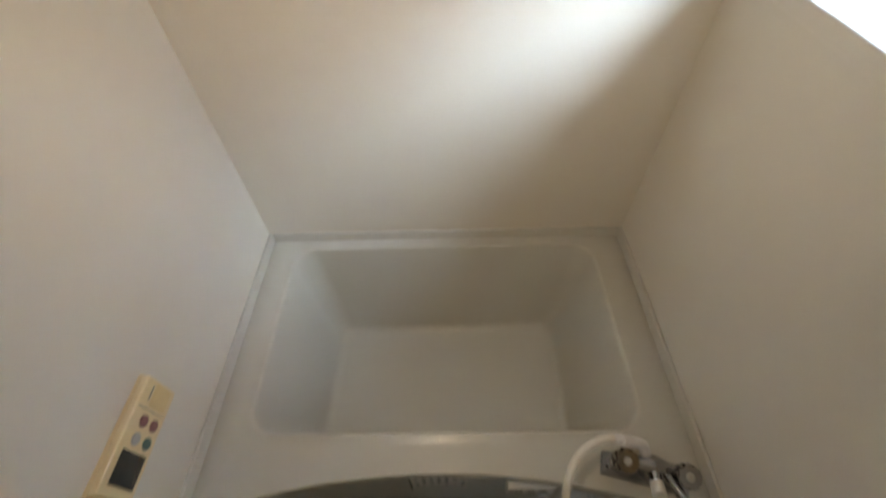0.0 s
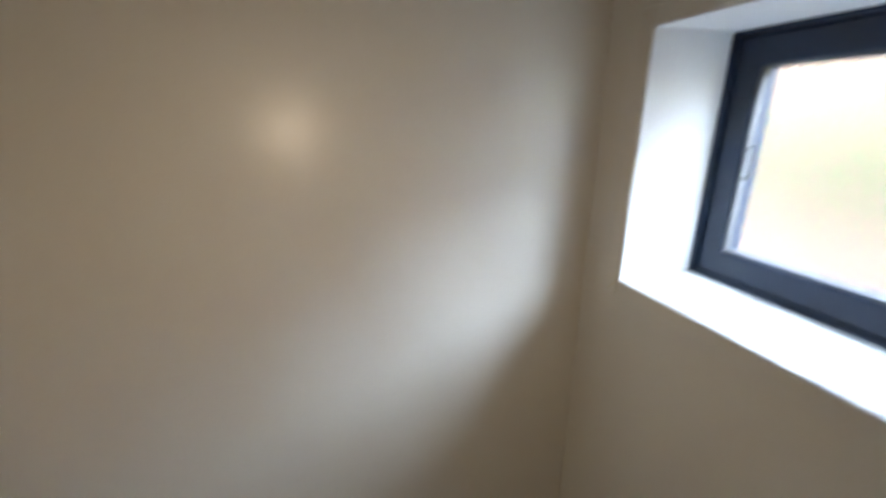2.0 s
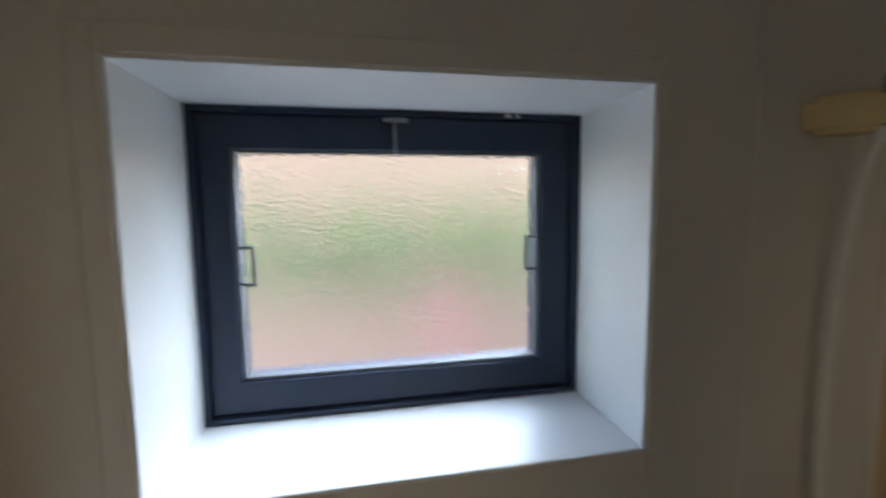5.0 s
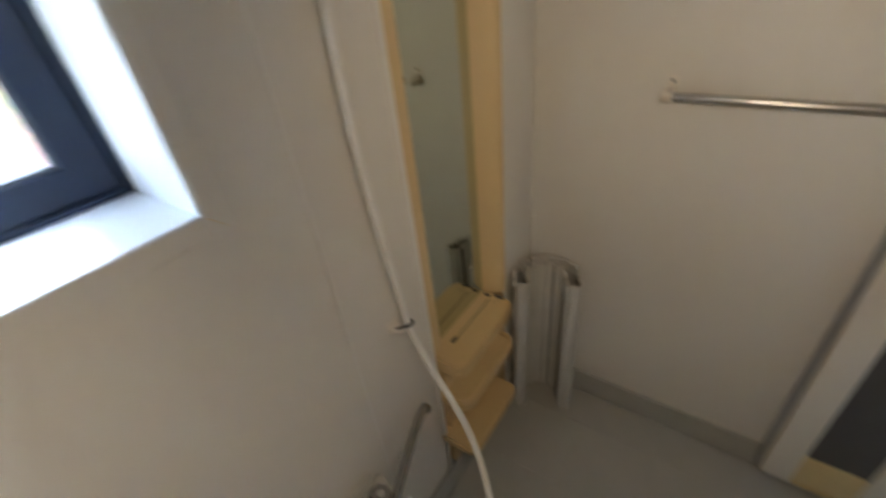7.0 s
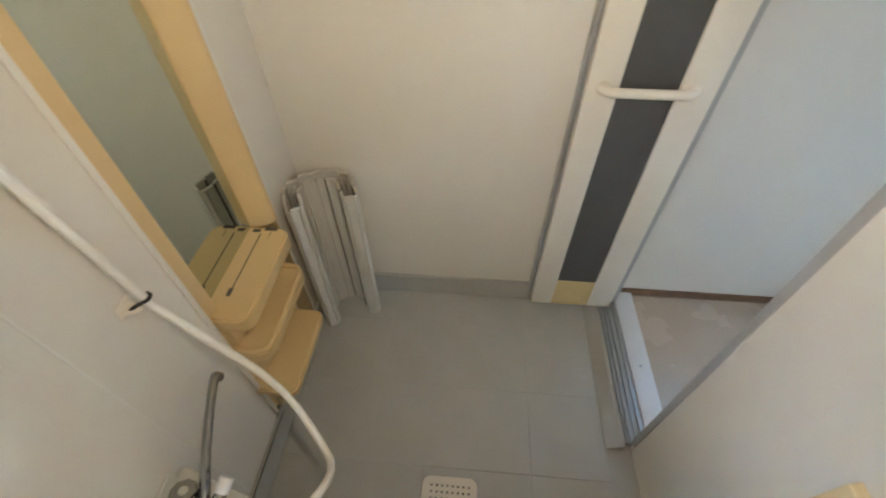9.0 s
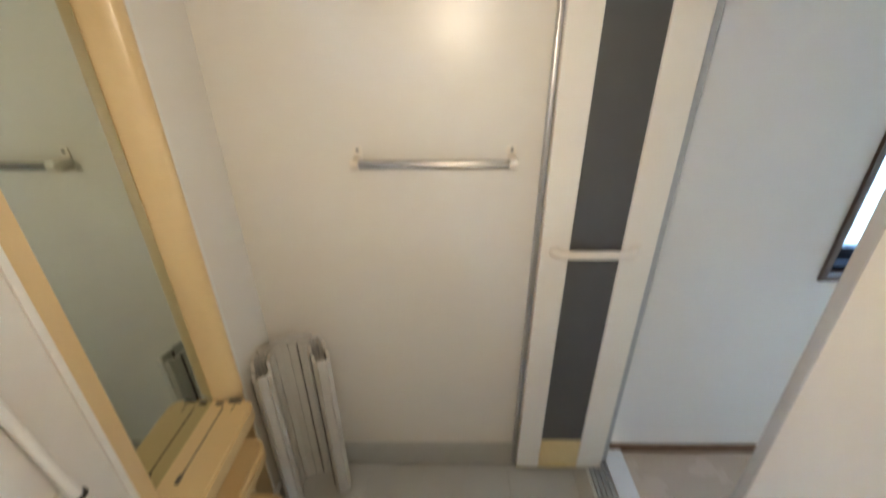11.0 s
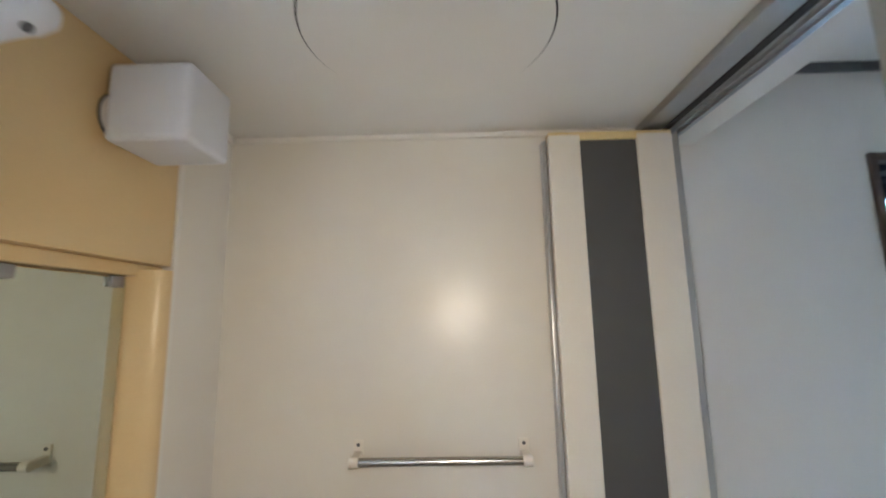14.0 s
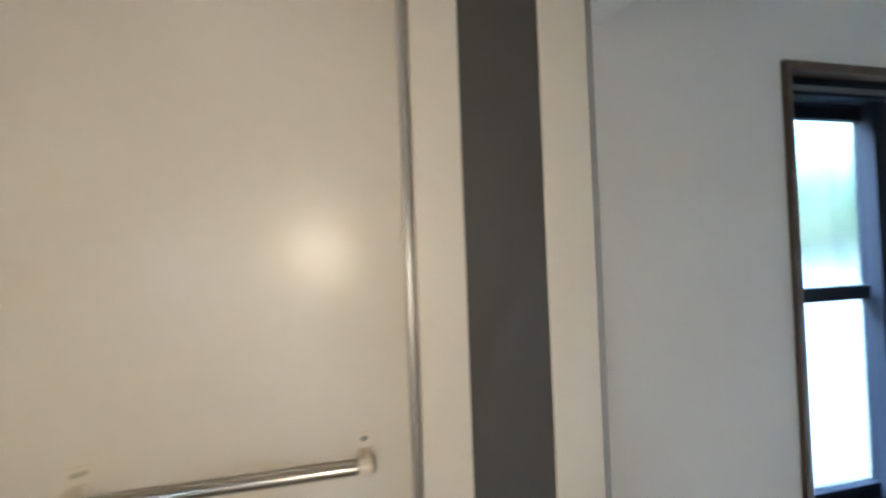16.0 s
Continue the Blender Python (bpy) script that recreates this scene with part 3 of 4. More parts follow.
bmesh.ops.solidify(bm, geom=bm.faces[:], thickness=0.008)
under("apron", bm, APRON, tub, "grey apron below the rim")


def ax(x, z, off=0.004):
    k = (0.515 - z) / 0.515
    return front(x) + 0.012 + 0.018 * k - off


# printed caution label on the apron, unreadable
bm = B()
vs = []
for x in (0.50, 0.55, 0.60, 0.65):
    vs.append((bm.verts.new((x, ax(x, 0.49), 0.49)), bm.verts.new((x, ax(x, 0.30), 0.30))))
for a, b in zip(vs, vs[1:]):
    bm.faces.new((a[0], b[0], b[1], a[1]))
under("caution_label", bm, PAPER, tub, "clear label with rows of small print", 0)
bm = B()
random.seed(4)
box(bm, 0.500, 0.502, ax(0.5, 0.4) - 0.006, ax(0.5, 0.4) + 0.008, 0.31, 0.49)
for c in range(7):
    for r in range(9):
        x, z = 0.512 + c * 0.02 + random.uniform(-0.002, 0.002), 0.48 - r * 0.018
        if random.random() < 0.75:
            y = ax(x, z, 0.0062)
            box(bm, x, x + 0.009, y, y + 0.0006, z - random.uniform(0.004, 0.010), z)
under("print", bm, INK, tub, "rows of small dark print", 0)
bm = B()
x, z = 0.80, 0.44
y = ax(x, z, 0.012)
box(bm, 0.745, 0.865, y - 0.012, y + 0.012, 0.40, 0.47, 0.003)
under("notice", bm, PAPER, tub, "small white notice plate")
bm = B()
for i in range(3):
    box(bm, 0.765 + i * 0.03, 0.783 + i * 0.03, y - 0.0135, y - 0.0115, 0.425, 0.447)
under("print", bm, INK, tub, "", 0)
for i in range(14):
    x = 0.86 + i * 0.012
    bm = B()
    box(bm, x, x + 0.007, ax(x, 0.25) - 0.016, ax(x, 0.25) + 0.01, 0.04, 0.47, 0.002, 1)
    under("rib", bm, WHITEP, tub)

# ---- mixer tap on the tub's rim ----
tap = thing("mixer_tap", (1.04, 0.962, 0.531), "chrome two-handle shower mixer on the tub rim", "tap")
ca, cb = Vector((0.987, 1.016, 0.603)), Vector((1.106, 0.984, 0.603))
dirn = (cb - ca).normalized()
side = Vector((-dirn.y, dirn.x, 0))
bm = B()
pl = [ca - dirn * 0.03, cb + dirn * 0.03]
o = [(p + side * s * 0.024) for p, s in ((pl[0], -1), (pl[1], -1), (pl[1], 1), (pl[0], 1))]
prism(bm, [(v.x, v.y) for v in o], 0.5312, 0.5575, 0.005)
under("base_plate", bm, LATCH, tap, "grey metal base plate")
for p, q in ((pl[0] + dirn * 0.009 - side * 0.011, 0.0035), (pl[1] - dirn * 0.009 + side * 0.011, 0.0035)):
    bm = B()
    cyl(bm, (p.x, p.y, 0.5570), (p.x, p.y, 0.5585), q, n=12)
    under("screw", bm, DARK, tap, "dark fixing screw")
for c in (ca, cb):
    bm = B()
    cyl(bm, (c.x, c.y, 0.5570), (c.x, c.y, 0.577), 0.0195, 0.018, n=6)
    under("nut", bm, CHROME, tap, "hexagonal chrome nut")
bm = B()
tube(bm, [ca, ca + dirn * 0.03 + Vector((0, 0, 0.004)), (ca + cb) / 2 + Vector((0, 0, 0.008)), cb - dirn * 0.03 + Vector((0, 0, 0.004)), cb], [0.018, 0.015, 0.021, 0.015, 0.018], 18)
cyl(bm, (ca + cb) / 2 - Vector((0, 0, 0.055)), (ca + cb) / 2, 0.016, 0.02)
under("body", bm, CHROME, tap)
for c in (ca, cb):
    up = Vector((-0.1, -0.35, 1)).normalized()
    bm = B()
    cyl(bm, c - up * 0.045, c + up * 0.02, 0.013)
    ring_ = []
    for k in range(40):
        a = 2 * math.pi * k / 40
        ring_.append((math.cos(a) * (0.023 + 0.003 * math.cos(8 * a)), math.sin(a) * (0.023 + 0.003 * math.cos(8 * a))))
    b2 = B()
    prism(b2, ring_, 0.0, 0.026, 0.004)
    m = Matrix.Translation(c + up * 0.012) @ up.to_track_quat('Z', 'Y').to_matrix().to_4x4()
    b2.transform(m)
    kn = under("knob", b2, CHROME, tap, "lobed chrome handle")
    b3 = B()
    cyl(b3, c + up * 0.038, c + up * 0.042, 0.009, 0.007)
    b3b = part("cap", b3, SILVER, kn, "silver index cap")
    for v in b3b.data.vertices:
        v.co -= world_at(tap)
    under("stem", bm, CHROME, tap)
mid = (ca + cb) / 2
bm = B()
tube(bm, [mid + dirn * 0.02, mid + Vector((0.034, -0.05, 0.012)), mid + Vector((0.055, -0.10, 0.014)), (1.130, 0.825, 0.617), (1.151, 0.762, 0.618), (1.161, 0.735, 0.609), (1.163, 0.727, 0.592)],
     [0.012, 0.0105, 0.0095, 0.0095, 0.0095, 0.0115, 0.0120], 16)
under("spout", bm, CHROME, tap, "long chrome swivel spout")
bm = B()
cyl(bm, mid + Vector((-0.008, -0.034, 0.016)), mid + Vector((-0.012, -0.060, 0.024)), 0.0135, 0.0145)
under("diverter", bm, WHITEP, tap, "white plastic diverter knob")
bm = B()
cyl(bm, mid + Vector((0.0, 0.0, 0.004)), mid + Vector((-0.008, -0.034, 0.016)), 0.015, 0.012)
under("diverter_stem", bm, CHROME, tap)
bm = B()
tube(bm, [mid + Vector((-0.01, 0.015, 0.0)), mid + Vector((-0.02, 0.035, 0.03)), (0.997, 1.038, 0.652), (0.974, 1.040, 0.660)], [0.012, 0.012, 0.0125, 0.0125], 14)
under("hose_union", bm, WHITEP, tap, "white hose elbow")

# ---- shower hose, clip, holder and head ----
hose = thing("shower_hose", (0.9, 0.87, 0.49), "white shower hose hanging in a loop from its wall clip", "hose")
bm = B()
tube(bm, [(0.978, 1.042, 0.657), (0.941, 1.042, 0.664), (0.902, 1.028, 0.665), (0.870, 1.003, 0.663), (0.852, 0.974, 0.654), (0.844, 0.943, 0.630), (0.848, 0.914, 0.590), (0.859, 0.890, 0.550), (0.873, 0.866, 0.523), (0.897, 0.840, 0.512), (0.931, 0.806, 0.529),
          (0.969, 0.772, 0.570), (1.012, 0.747, 0.627), (1.060, 0.733, 0.69), (1.110, 0.727, 0.762), (1.148, 0.727, 0.845), (1.166, 0.731, 0.91), (1.172, 0.740, 1.05), (1.173, 0.758, 1.25), (1.171, 0.765, 1.42), (1.166, 0.761, 1.58), (1.158, 0.748, 1.70), (1.146, 0.737, 1.762)], 0.0085, 14)
under("hose", bm, HOSEM, hose)
for pa_, pb_ in (((0.984, 1.0415, 0.656), (0.957, 1.0425, 0.661)), ((1.1505, 0.7415, 1.738), (1.1455, 0.7368, 1.7625))):
    bm = B()
    cyl(bm, pa_, pb_, 0.0108, 0.0112, n=20)
    under("ferrule", bm, WHITEP, hose, "smooth white end ferrule")
clip = thing("hose_clip", (1.2, 0.735, 0.907), "small cream hose clip screwed to the wall", "hook")
bm = B()
box(bm, 1.194, 1.2, 0.730, 0.766, 0.893, 0.921, 0.002)
prism(bm, [(1.197, 0.734), (1.197, 0.766), (1.172, 0.756), (1.164, 0.746), (1.172, 0.742)], 0.899, 0.909, 0.002)
under("plate", bm, DOORW, clip)
bm = B()
tube(bm, [(1.182, 0.754, 0.907), (1.170, 0.747, 0.914), (1.157, 0.737, 0.916), (1.158, 0.724, 0.915), (1.168, 0.719, 0.914)], 0.0034, 8)
under("spring", bm, DARK, clip, "dark spring jaw")
hold = thing("shower_holder", (1.2, 0.745, 1.77), "yellowed fan-shaped shower holder on the wall", "shower holder")
bm = B()
prism(bm, [(1.2, 0.800), (1.2, 0.715), (1.155, 0.722), (1.136, 0.735), (1.136, 0.757), (1.16, 0.785)], 1.752, 1.802, 0.008)
under("body", bm, YELLOWED, hold)
shower = thing("hand_shower", (1.145, 0.737, 1.77), "white hand shower with a flat head in its holder", "shower head")
bm = B()
cyl(bm, (1.1465, 0.737, 1.758), (1.135, 0.738, 1.822), 0.0125, 0.0135)
under("collar", bm, CHROME, shower, "chrome collar")
bm = B()
tube(bm, [(1.135, 0.738, 1.818), (1.128, 0.740, 1.838), (1.112, 0.740, 1.876), (1.094, 0.733, 1.909), (1.074, 0.718, 1.938), (1.058, 0.702, 1.955), (1.047, 0.690, 1.965), (1.042, 0.684, 1.969)],
     [0.0140, 0.0138, 0.0142, 0.0170, 0.0220, 0.0235, 0.0175, 0.005], 24)
pa, pb, flat = Vector((1.112, 0.740, 1.876)), Vector((1.042, 0.684, 1.969)), Vector((-0.5, 0.5, -0.6)).normalized()
for v in bm.verts:
    k = (v.co - pa).dot(pb - pa) / (pb - pa).length_squared
    if k > 0:
        v.co -= flat * (v.co - pa.lerp(pb, k)).dot(flat) * 0.55 * min(1, k * 2.5)
under("handle", bm, WHITEP, shower)
bm = B()
pc = pa.lerp(pb, 0.72)
cyl(bm, pc + flat * 0.008, pc + flat * 0.0150, 0.0058, n=18)
under("button", bm, GASKET, shower, "small dark pause button")

# ---- bath controller on the west wall ----
rem = thing("bath_controller", (0.0, 1.02, 0.745), "cream bath heater controller with a dark display", "control panel")
bm = B()
box(bm, 0.0, 0.010, 0.913, 1.127, 0.741, 0.839, 0.003)
under("back_plate", bm, REMOTE, rem)
bm = B()
box(bm, 0.011, 0.026, 0.917, 1.124, 0.745, 0.843, 0.005, 3)
under("front", bm, REMOTE, rem)
bm = B()
box(bm, 0.009, 0.0115, 0.919, 1.122, 0.747, 0.838)
under("seam", bm, DARK, rem)
bm = B()
box(bm, 0.0255, 0.0272, 0.937, 0.994, 0.757, 0.827, 0.001)
under("display", bm, SCREEN, rem, "dark blank display")
for yb, zb, mt, nm in ((1.047, 0.805, RED, "dark red"), (1.047, 0.772, RED, "dark red"), (1.0145, 0.806, SILVER, "silver"), (1.0145, 0.771, GREEN, "dark green")):
    bm = B()
    cyl(bm, (0.0255, yb, zb), (0.0285, yb, zb), 0.0115, 0.0105, n=24)
    under("button", bm, mt, rem, nm + " round button")
bm = B()
box(bm, 0.0258, 0.0266, 1.084, 1.110, 0.8165, 0.819)
under("print", bm, INK, rem)
bm = B()
box(bm, 0.0256, 0.0264, 1.0675, 1.0685, 0.752, 0.836)
under("panel_seam", bm, INK, rem)
bm = B()
box(bm, 0.0255, 0.0268, 1.075, 1.118, 0.760, 0.810, 0.001)
under("speaker", bm, YELLOWED, rem, "tan speaker patch")

# ---- folding tub cover in the corner ----
cover = thing("tub_cover", (1.09, 0.12, 0.0), "grey folding bathtub cover standing on end in the corner", "bath lid")
face = Vector((-0.42, 0.91, 0)).normalized()
across = Vector((face.y, -face.x, 0))
cen = Vector((1.083, 0.118, 0))
random.seed(9)


def limb(hw, v0, rad_v, n_arc):
    """Half-round fold: two straight legs and a round back, as points of (across, face)."""
    pts = [(-hw, 0.050), (-hw, 0.014), (-hw, v0)]
    for k in range(1, n_arc):
        a = math.pi + math.pi * k / n_arc
        pts.append((hw * math.cos(a), v0 + rad_v * math.sin(a)))
    return pts + [(hw, v0), (hw, 0.014), (hw, 0.050)]


def slat_row(pts, thick, ztop, mat_, zig):
    for i, (a, b) in enumerate(zip(pts, pts[1:])):
        pa, pb = [cen + across * p[0] + face * p[1] for p in (a, b)]
        d = (pb - pa).normalized()
        nv = Vector((-d.y, d.x, 0))
        j = nv * (zig if i % 2 else -zig)
        z = ztop + (0.005 if i % 2 else -0.004) + random.uniform(-0.002, 0.002)
        q = [pa + d * 0.001 - nv * thick / 2 + j, pa + d * 0.001 + nv * thick / 2 + j, pb - d * 0.001 + nv * thick / 2 + j, pb - d * 0.001 - nv * thick / 2 + j]
        bm = B()
        prism(bm, [(v.x, v.y) for v in q], 0.0005, z, 0.0015)
        under("slat", bm, mat_, cover)


outer_u, inner_u = limb(0.110, -0.022, 0.082, 12), limb(0.064, -0.018, 0.046, 8)
slat_row(outer_u, 0.010, 0.658, COVERM, 0.0015)
slat_row(inner_u, 0.009, 0.655, COVERM, 0.0015)
slat_row(limb(0.087, -0.020, 0.064, 16)[2:-2], 0.0035, 0.651, COVERM, 0.007)
slat_row([(-0.112, 0.052), (-0.098, 0.066), (-0.074, 0.062), (-0.064, 0.050)], 0.008, 0.656, COVERM, 0.0)
slat_row([(0.064, 0.050), (0.074, 0.062), (0.098, 0.066), (0.112, 0.052)], 0.008, 0.656, COVERM, 0.0)
# upright strips at the cover's folds, darker than its slats
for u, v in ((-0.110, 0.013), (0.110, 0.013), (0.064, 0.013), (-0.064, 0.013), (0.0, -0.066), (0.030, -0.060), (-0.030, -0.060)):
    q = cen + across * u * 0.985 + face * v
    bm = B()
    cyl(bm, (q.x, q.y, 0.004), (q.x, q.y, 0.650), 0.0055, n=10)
    under("hinge", bm, DKBROWN, cover, "dark brown hinge strip")

# ---- floor drain ----
drain = thing("floor_drain", (0.61, 0.81, -0.002), "cream plastic floor drain cover with square holes", "drain")
bm = B()
prism(bm, rrect(0.522, 0.700, 0.735, 0.900, 0.022, 6), -0.0035, 0.0005)
under("sump", bm, DARK, drain)
bm = B()
for i in range(9):
    x = 0.540 + i * 0.0172
    box(bm, x - 0.0055, x + 0.0055, 0.752, 0.884, 0.0005, 0.006)
for j in range(8):
    y = 0.752 + j * 0.0186
    box(bm, 0.536, 0.684, y - 0.006, y + 0.006, 0.0006, 0.0058)
under("grate", bm, DOORW, drain, "", 0)
bm = B()
out_, in_ = rrect(0.522, 0.700, 0.735, 0.900, 0.026, 6), rrect(0.540, 0.682, 0.755, 0.881, 0.006, 6)
rows_ = [[bm.verts.new((x, y, z)) for x, y in o] for o, z in ((out_, 0.0), (out_, 0.005), ([(0.611 + (x - 0.611) * 0.985, 0.8175 + (y - 0.8175) * 0.985) for x, y in out_], 0.0066), (in_, 0.0066), (in_, 0.0))]
for a, b in zip(rows_, rows_[1:]):
    for i in range(len(a)):
        bm.faces.new((a[i], a[(i + 1) % len(a)], b[(i + 1) % len(a)], b[i]))
under("edge", bm, DOORW, drain, "", 25)
for p in drain.children:
    p.location.y += 0.018

# ---- wash room beyond the door ----
bm = B()
box(bm, -1.75, -0.08, SW - 0.02, 1.75, WF - 0.06, WF)
structure("floor", bm, WASHF, "brownish vinyl wash room floor", "floor")
V2 = (-1.52, -0.685, 0.795, 2.062)
bm = B()
box(bm, V2[1], 0.05, SW - 0.16, SW, WF - 0.06, WC + 0.06)
box(bm, -1.85, V2[0], SW - 0.16, SW, WF - 0.06, WC + 0.06)
box(bm, V2[0], V2[1], SW - 0.16, SW, WF - 0.06, V2[2])
box(bm, V2[0], V2[1], SW - 0.16, SW, V2[3], WC + 0.06)
structure("wall_washroom_south", bm, WASHW, "white textured wallpaper wall with a tall window", "wall")
structure("wall_washroom_west", box(B(), -1.85, -1.75, SW, 1.85, WF - 0.06, WC + 0.06), WASHW, "white wallpapered wash room wall", "wall")
structure("wall_washroom_north", box(B(), -1.75, -0.08, 1.75, 1.85, WF - 0.06, WC + 0.06), WASHW, "white wallpapered wash room wall", "wall")
bm = B()
box(bm, -0.17, -0.081, 0.607, 1.75, WF - 0.06, WC + 0.06)
box(bm, -0.17, -0.081, SW, 0.607, 2.105, WC + 0.06)
structure("wall_washroom_east", bm, WASHW, "white wallpapered wall round the bathroom door", "wall")
structure("ceiling", box(B(), -1.85, -0.08, SW - 0.1, 1.85, WC, WC + 0.08), WASHW, "white papered wash room ceiling", "ceiling")
structure("baseboard", box(B(), -1.75, -0.125, SW, SW + 0.012, WF, WF + 0.04, 0.002), SKIRT, "thin dark brown wooden skirting board", "baseboard")
structure("trim", box(B(), -1.75, -0.17, SW, SW + 0.014, WC - 0.03, WC, 0.002), GASKET, "thin dark cornice strip", "trim")
tray = thing("washing_machine_tray", (-1.1, 0.2, WF), "low cream plastic washing machine tray on the floor", "tray")
bm = B()
prism(bm, rrect(-1.42, -0.765, SW + 0.02, 0.5, 0.03, 5), WF, WF + 0.05, 0.008)
under("tray", bm, DOORW, tray)

win2 = thing("window_2", (-1.1, SW - 0.08, V2[2]), "tall sliding window with dark sashes and brown casing", "window", kind="structure")
bm = B()
for a in ((V2[0] - 0.0, V2[0] + 0.022, V2[2], V2[3]), (V2[1] - 0.022, V2[1], V2[2], V2[3]), (V2[0] + 0.022, V2[1] - 0.022, V2[3] - 0.025, V2[3]), (V2[0] + 0.022, V2[1] - 0.022, V2[2], V2[2] + 0.022)):
    box(bm, a[0], a[1], SW - 0.16, SW + 0.012, a[2], a[3], 0.002)
under("casing", bm, WOOD, win2, "dark brown wooden casing")
xs = (V2[0] + 0.022, V2[1] - 0.022)
zs = (V2[2] + 0.022, V2[3] - 0.025)
xm = -1.085
bm = B()
box(bm, xs[0], xs[1], SW - 0.13, SW - 0.075, zs[1] - 0.055, zs[1] - 0.002, 0.002)
box(bm, xs[0], xs[1], SW - 0.073, SW - 0.02, zs[1] - 0.050, zs[1] - 0.002, 0.002)
box(bm, xs[0], xs[1], SW - 0.13, SW - 0.02, zs[0], zs[0] + 0.022, 0.002)
under("window_frame", bm, NAVY2, win2)
bm = B()
box(bm, xs[0], xs[1], SW - 0.026, SW - 0.018, zs[1] - 0.040, zs[1] - 0.024, 0.001)
under("rail_strip", bm, GASKET, win2)
for xa, xb, yy, wa, wb in ((xm - 0.03, xs[1], SW - 0.095, 0.03, 0.016), (xs[0], xm + 0.03, SW - 0.05, 0.03, 0.075)):
    bm = B()
    box(bm, xa, xa + wa, yy - 0.015, yy + 0.015, zs[0] + 0.022, zs[1] - 0.05, 0.002)
    box(bm, xb - wb, xb, yy - 0.015, yy + 0.015, zs[0] + 0.022, zs[1] - 0.05, 0.002)
    for za, zb in ((zs[0] + 0.022, zs[0] + 0.06), (1.416, 1.456), (zs[1] - 0.09, zs[1] - 0.05)):
        box(bm, xa + wa, xb - wb, yy - 0.015, yy + 0.015, za, zb, 0.002)
    under("sash", bm, NAVY2, win2)
    for za, zb in ((zs[0] + 0.05, 1.42), (1.452, zs[1] - 0.08)):
        bm = B()
        box(bm, xa + wa - 0.005, xb - wb + 0.005, yy - 0.003, yy + 0.001, za, zb)
        p = under("pane", bm, FROST, win2, "frosted glass pane", 0)
        p.visible_shadow = False

# ---- outside ----
structure("ground", box(B(), -400, 400, -400, 400, -0.7, -0.5), GROUND, "pale paved ground outside", "ground")
house = thing("neighbour_house", (11, 2, -0.5), "peach stucco house wall beyond the hedge", "house", kind="")
bm = B()
box(bm, 9.0, 13.0, -9, 12, -0.5, 4.8)
under("wall", bm, HOUSEW, house)
bm = B()
vs = [bm.verts.new(p) for p in ((8.7, -9.4, 4.8), (13.3, -9.4, 4.8), (13.3, 12.4, 4.8), (8.7, 12.4, 4.8), (11.0, -9.4, 5.8), (11.0, 12.4, 5.8))]
for f in ((0, 3, 2, 1), (0, 4, 5, 3), (1, 2, 5, 4), (0, 1, 4), (3, 5, 2)):
    bm.faces.new([vs[i] for i in f])
under("roof", bm, GASKET, house)
garden = thing("garden_wall", (3.6, 2, -0.5), "low pale peach garden wall in front of the hedge", "wall")
bm = B()
box(bm, 3.5, 3.65, -4, 8, -0.5, 1.10, 0.01)
under("wall", bm, STUCCO, garden)


def foliage(name, x0, x1, ya, yb, za, zb, n, material, size, seed):
    random.seed(seed)
    verts, faces = [], []
    for _ in range(n):
        c = Vector((random.uniform(x0, x1), random.uniform(ya, yb), za + (zb - za) * random.random() ** 0.8 * (0.86 + 0.14 * math.sin(7 * random.random()))))
        u = Vector((random.uniform(-1, 1), random.uniform(-1, 1), random.uniform(-1, 1))).normalized()
        w = u.orthogonal().normalized()
        s = size * random.uniform(0.6, 1.3)
        k = len(verts)
        verts += [c - u * s, c + w * s * 0.45, c + u * s, c - w * s * 0.45]
        faces.append((k, k + 1, k + 2, k + 3))
    me = bpy.data.meshes.new(name)
    me.from_pydata([tuple(v) for v in verts], [], faces)
    me.materials.append(material)
    return new(name, me)


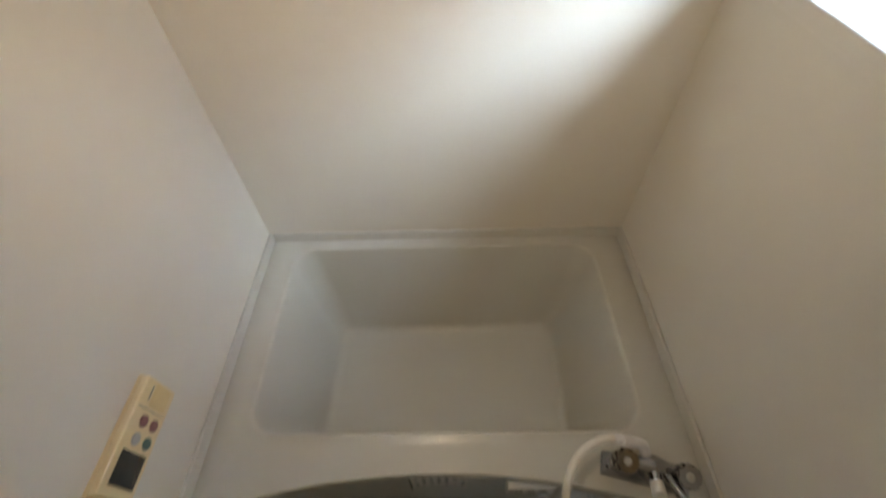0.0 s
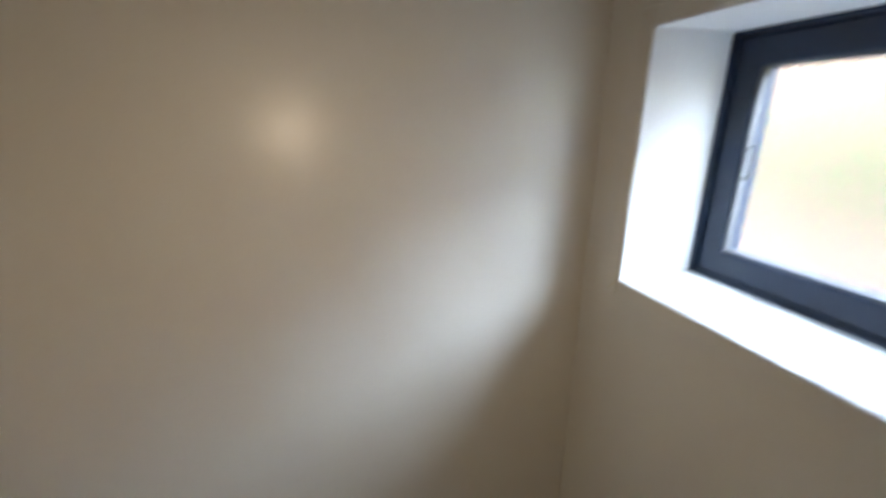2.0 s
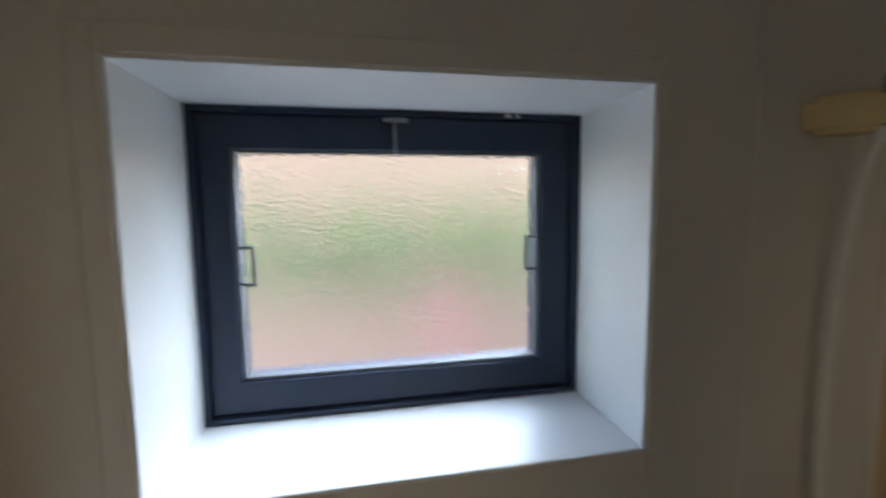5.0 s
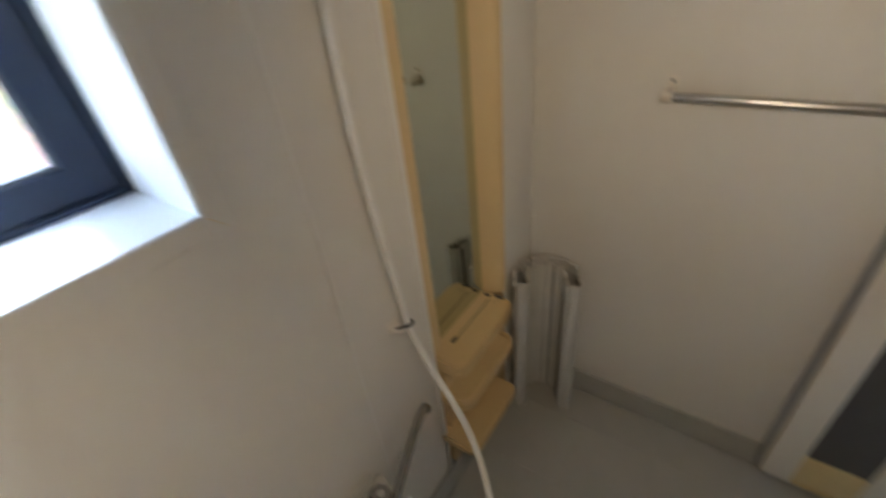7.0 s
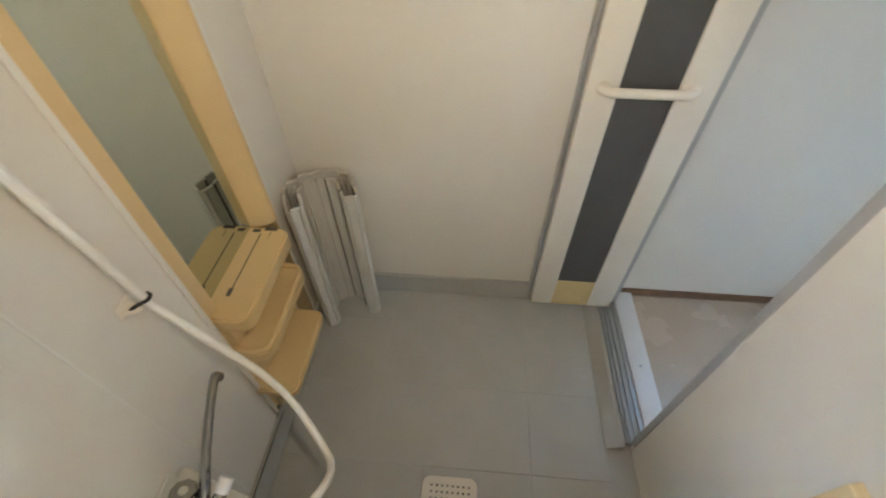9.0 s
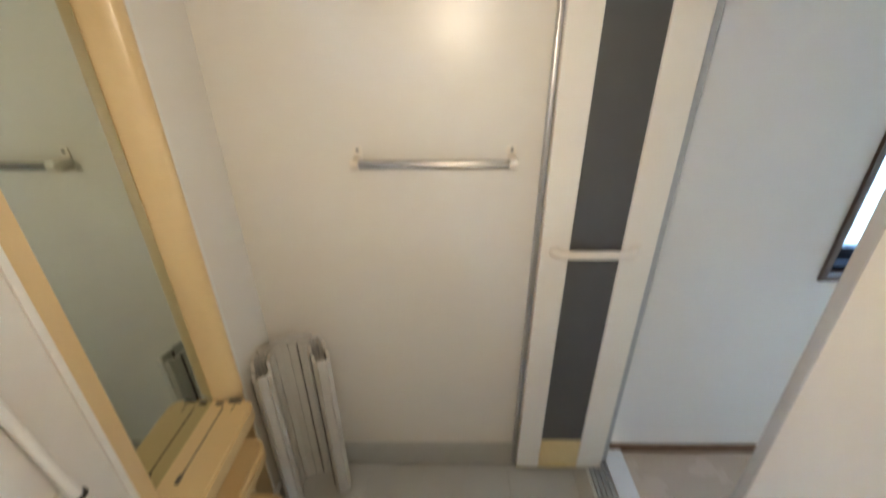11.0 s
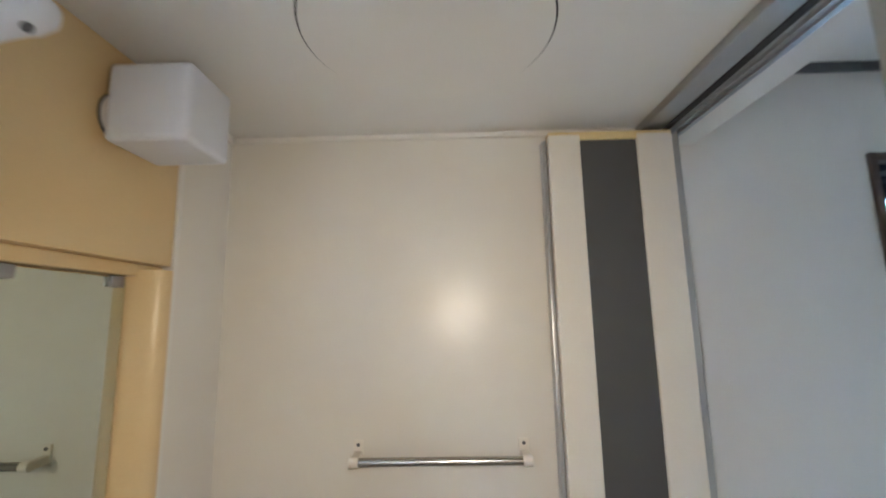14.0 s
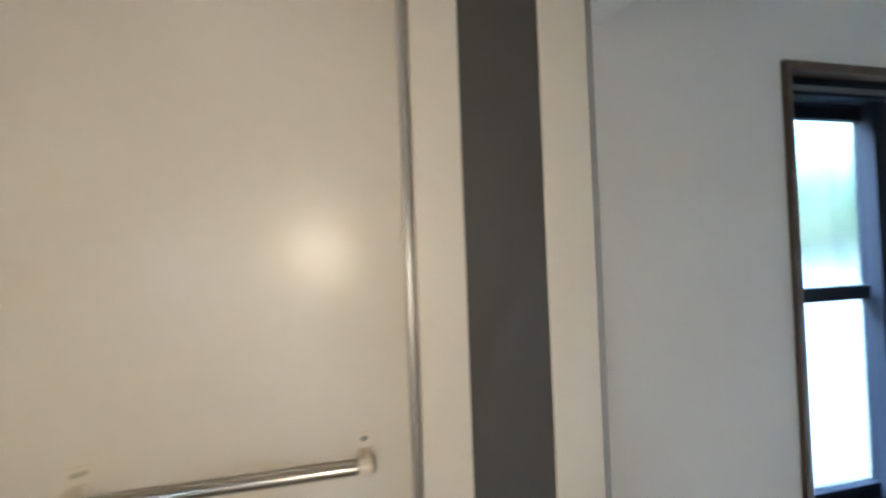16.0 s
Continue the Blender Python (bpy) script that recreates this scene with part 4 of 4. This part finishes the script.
hedge = foliage("hedge", 3.8, 4.6, -3.5, 7.5, -0.5, 1.78, 18000, LEAF, 0.06, 11)
tagged(hedge, "dense green leafy hedge behind a low garden wall", "hedge", kind="stuff")
flowers = foliage("flowers", 3.1, 3.45, 0.72, 1.04, 0.84, 1.12, 70, BLOOM, 0.045, 12)
tagged(flowers, "pink flowering shrub in front of the garden wall", "flowers", kind="stuff")
tree = thing("tree", (-2.6, -5.0, -0.5), "leafy green garden tree outside the wash room", "tree")
bm = B()
tube(bm, [(-2.6, -5, -0.5), (-2.55, -5.05, 0.6), (-2.62, -5.25, 1.6), (-2.5, -5.7, 2.6)], [0.13, 0.11, 0.09, 0.05], 12)
under("trunk", bm, WOOD, tree)
cr = foliage("crown", -4.2, -1.0, -6.6, -5.1, 1.2, 4.0, 9000, LEAF, 0.10, 13)
cr.parent = tree
for v in cr.data.vertices:
    v.co -= Vector(tree.location)

hedge2 = foliage("hedge", -14.0, 0.5, -5.0, -3.6, -0.5, 3.5, 32000, LEAF, 0.09, 21)
tagged(hedge2, "tall green hedge behind a white block wall", "hedge", kind="stuff")
fence = thing("block_fence", (-2, -2.2, -0.5), "white rendered garden block wall outside the wash room", "fence")
bm = B()
box(bm, -9, 0.5, -2.3, -2.15, -0.5, 1.36, 0.01)
under("wall", bm, RENDERW, fence)
bm = B()
box(bm, -9.02, 0.52, -2.33, -2.12, 1.361, 1.40, 0.01)
under("coping", bm, GASKET, fence)

# ---- floor tiles ----
me_cache = {}
floor_ob = bpy.data.objects["floor"]
XS = (0.088, 0.345, 0.62, 0.895, 1.184)
YS = (0.016, 0.165, 0.445, 0.725, 0.97)
for xa, xb in zip(XS, XS[1:]):
    for ya, yb in zip(YS, YS[1:]):
        spans = [(xa, xb, ya, yb)]
        if ya > 0.7 and xa < 0.7 and xb > 0.52:
            spans = [(xa, min(xb, 0.519), ya, yb)] if xa < 0.5 else [(max(xa, 0.703), xb, ya, yb)]
        for s in spans:
            g = 0.00025
            key = (round(s[1] - s[0], 3), round(s[3] - s[2], 3))
            if key not in me_cache:
                bm = B()
                box(bm, 0, key[0] - 2 * g, 0, key[1] - 2 * g, -0.006, 0, 0.0005, 1)
                me = bpy.data.meshes.new("tile")
                bmesh.ops.recalc_face_normals(bm, faces=bm.faces)
                bm.to_mesh(me)
                bm.free()
                me.materials.append(FLOORM)
                me_cache[key] = me
            t = new("tile", me_cache[key])
            t.location = (s[0] + g, s[2] + g, 0.0)
            t.parent = floor_ob
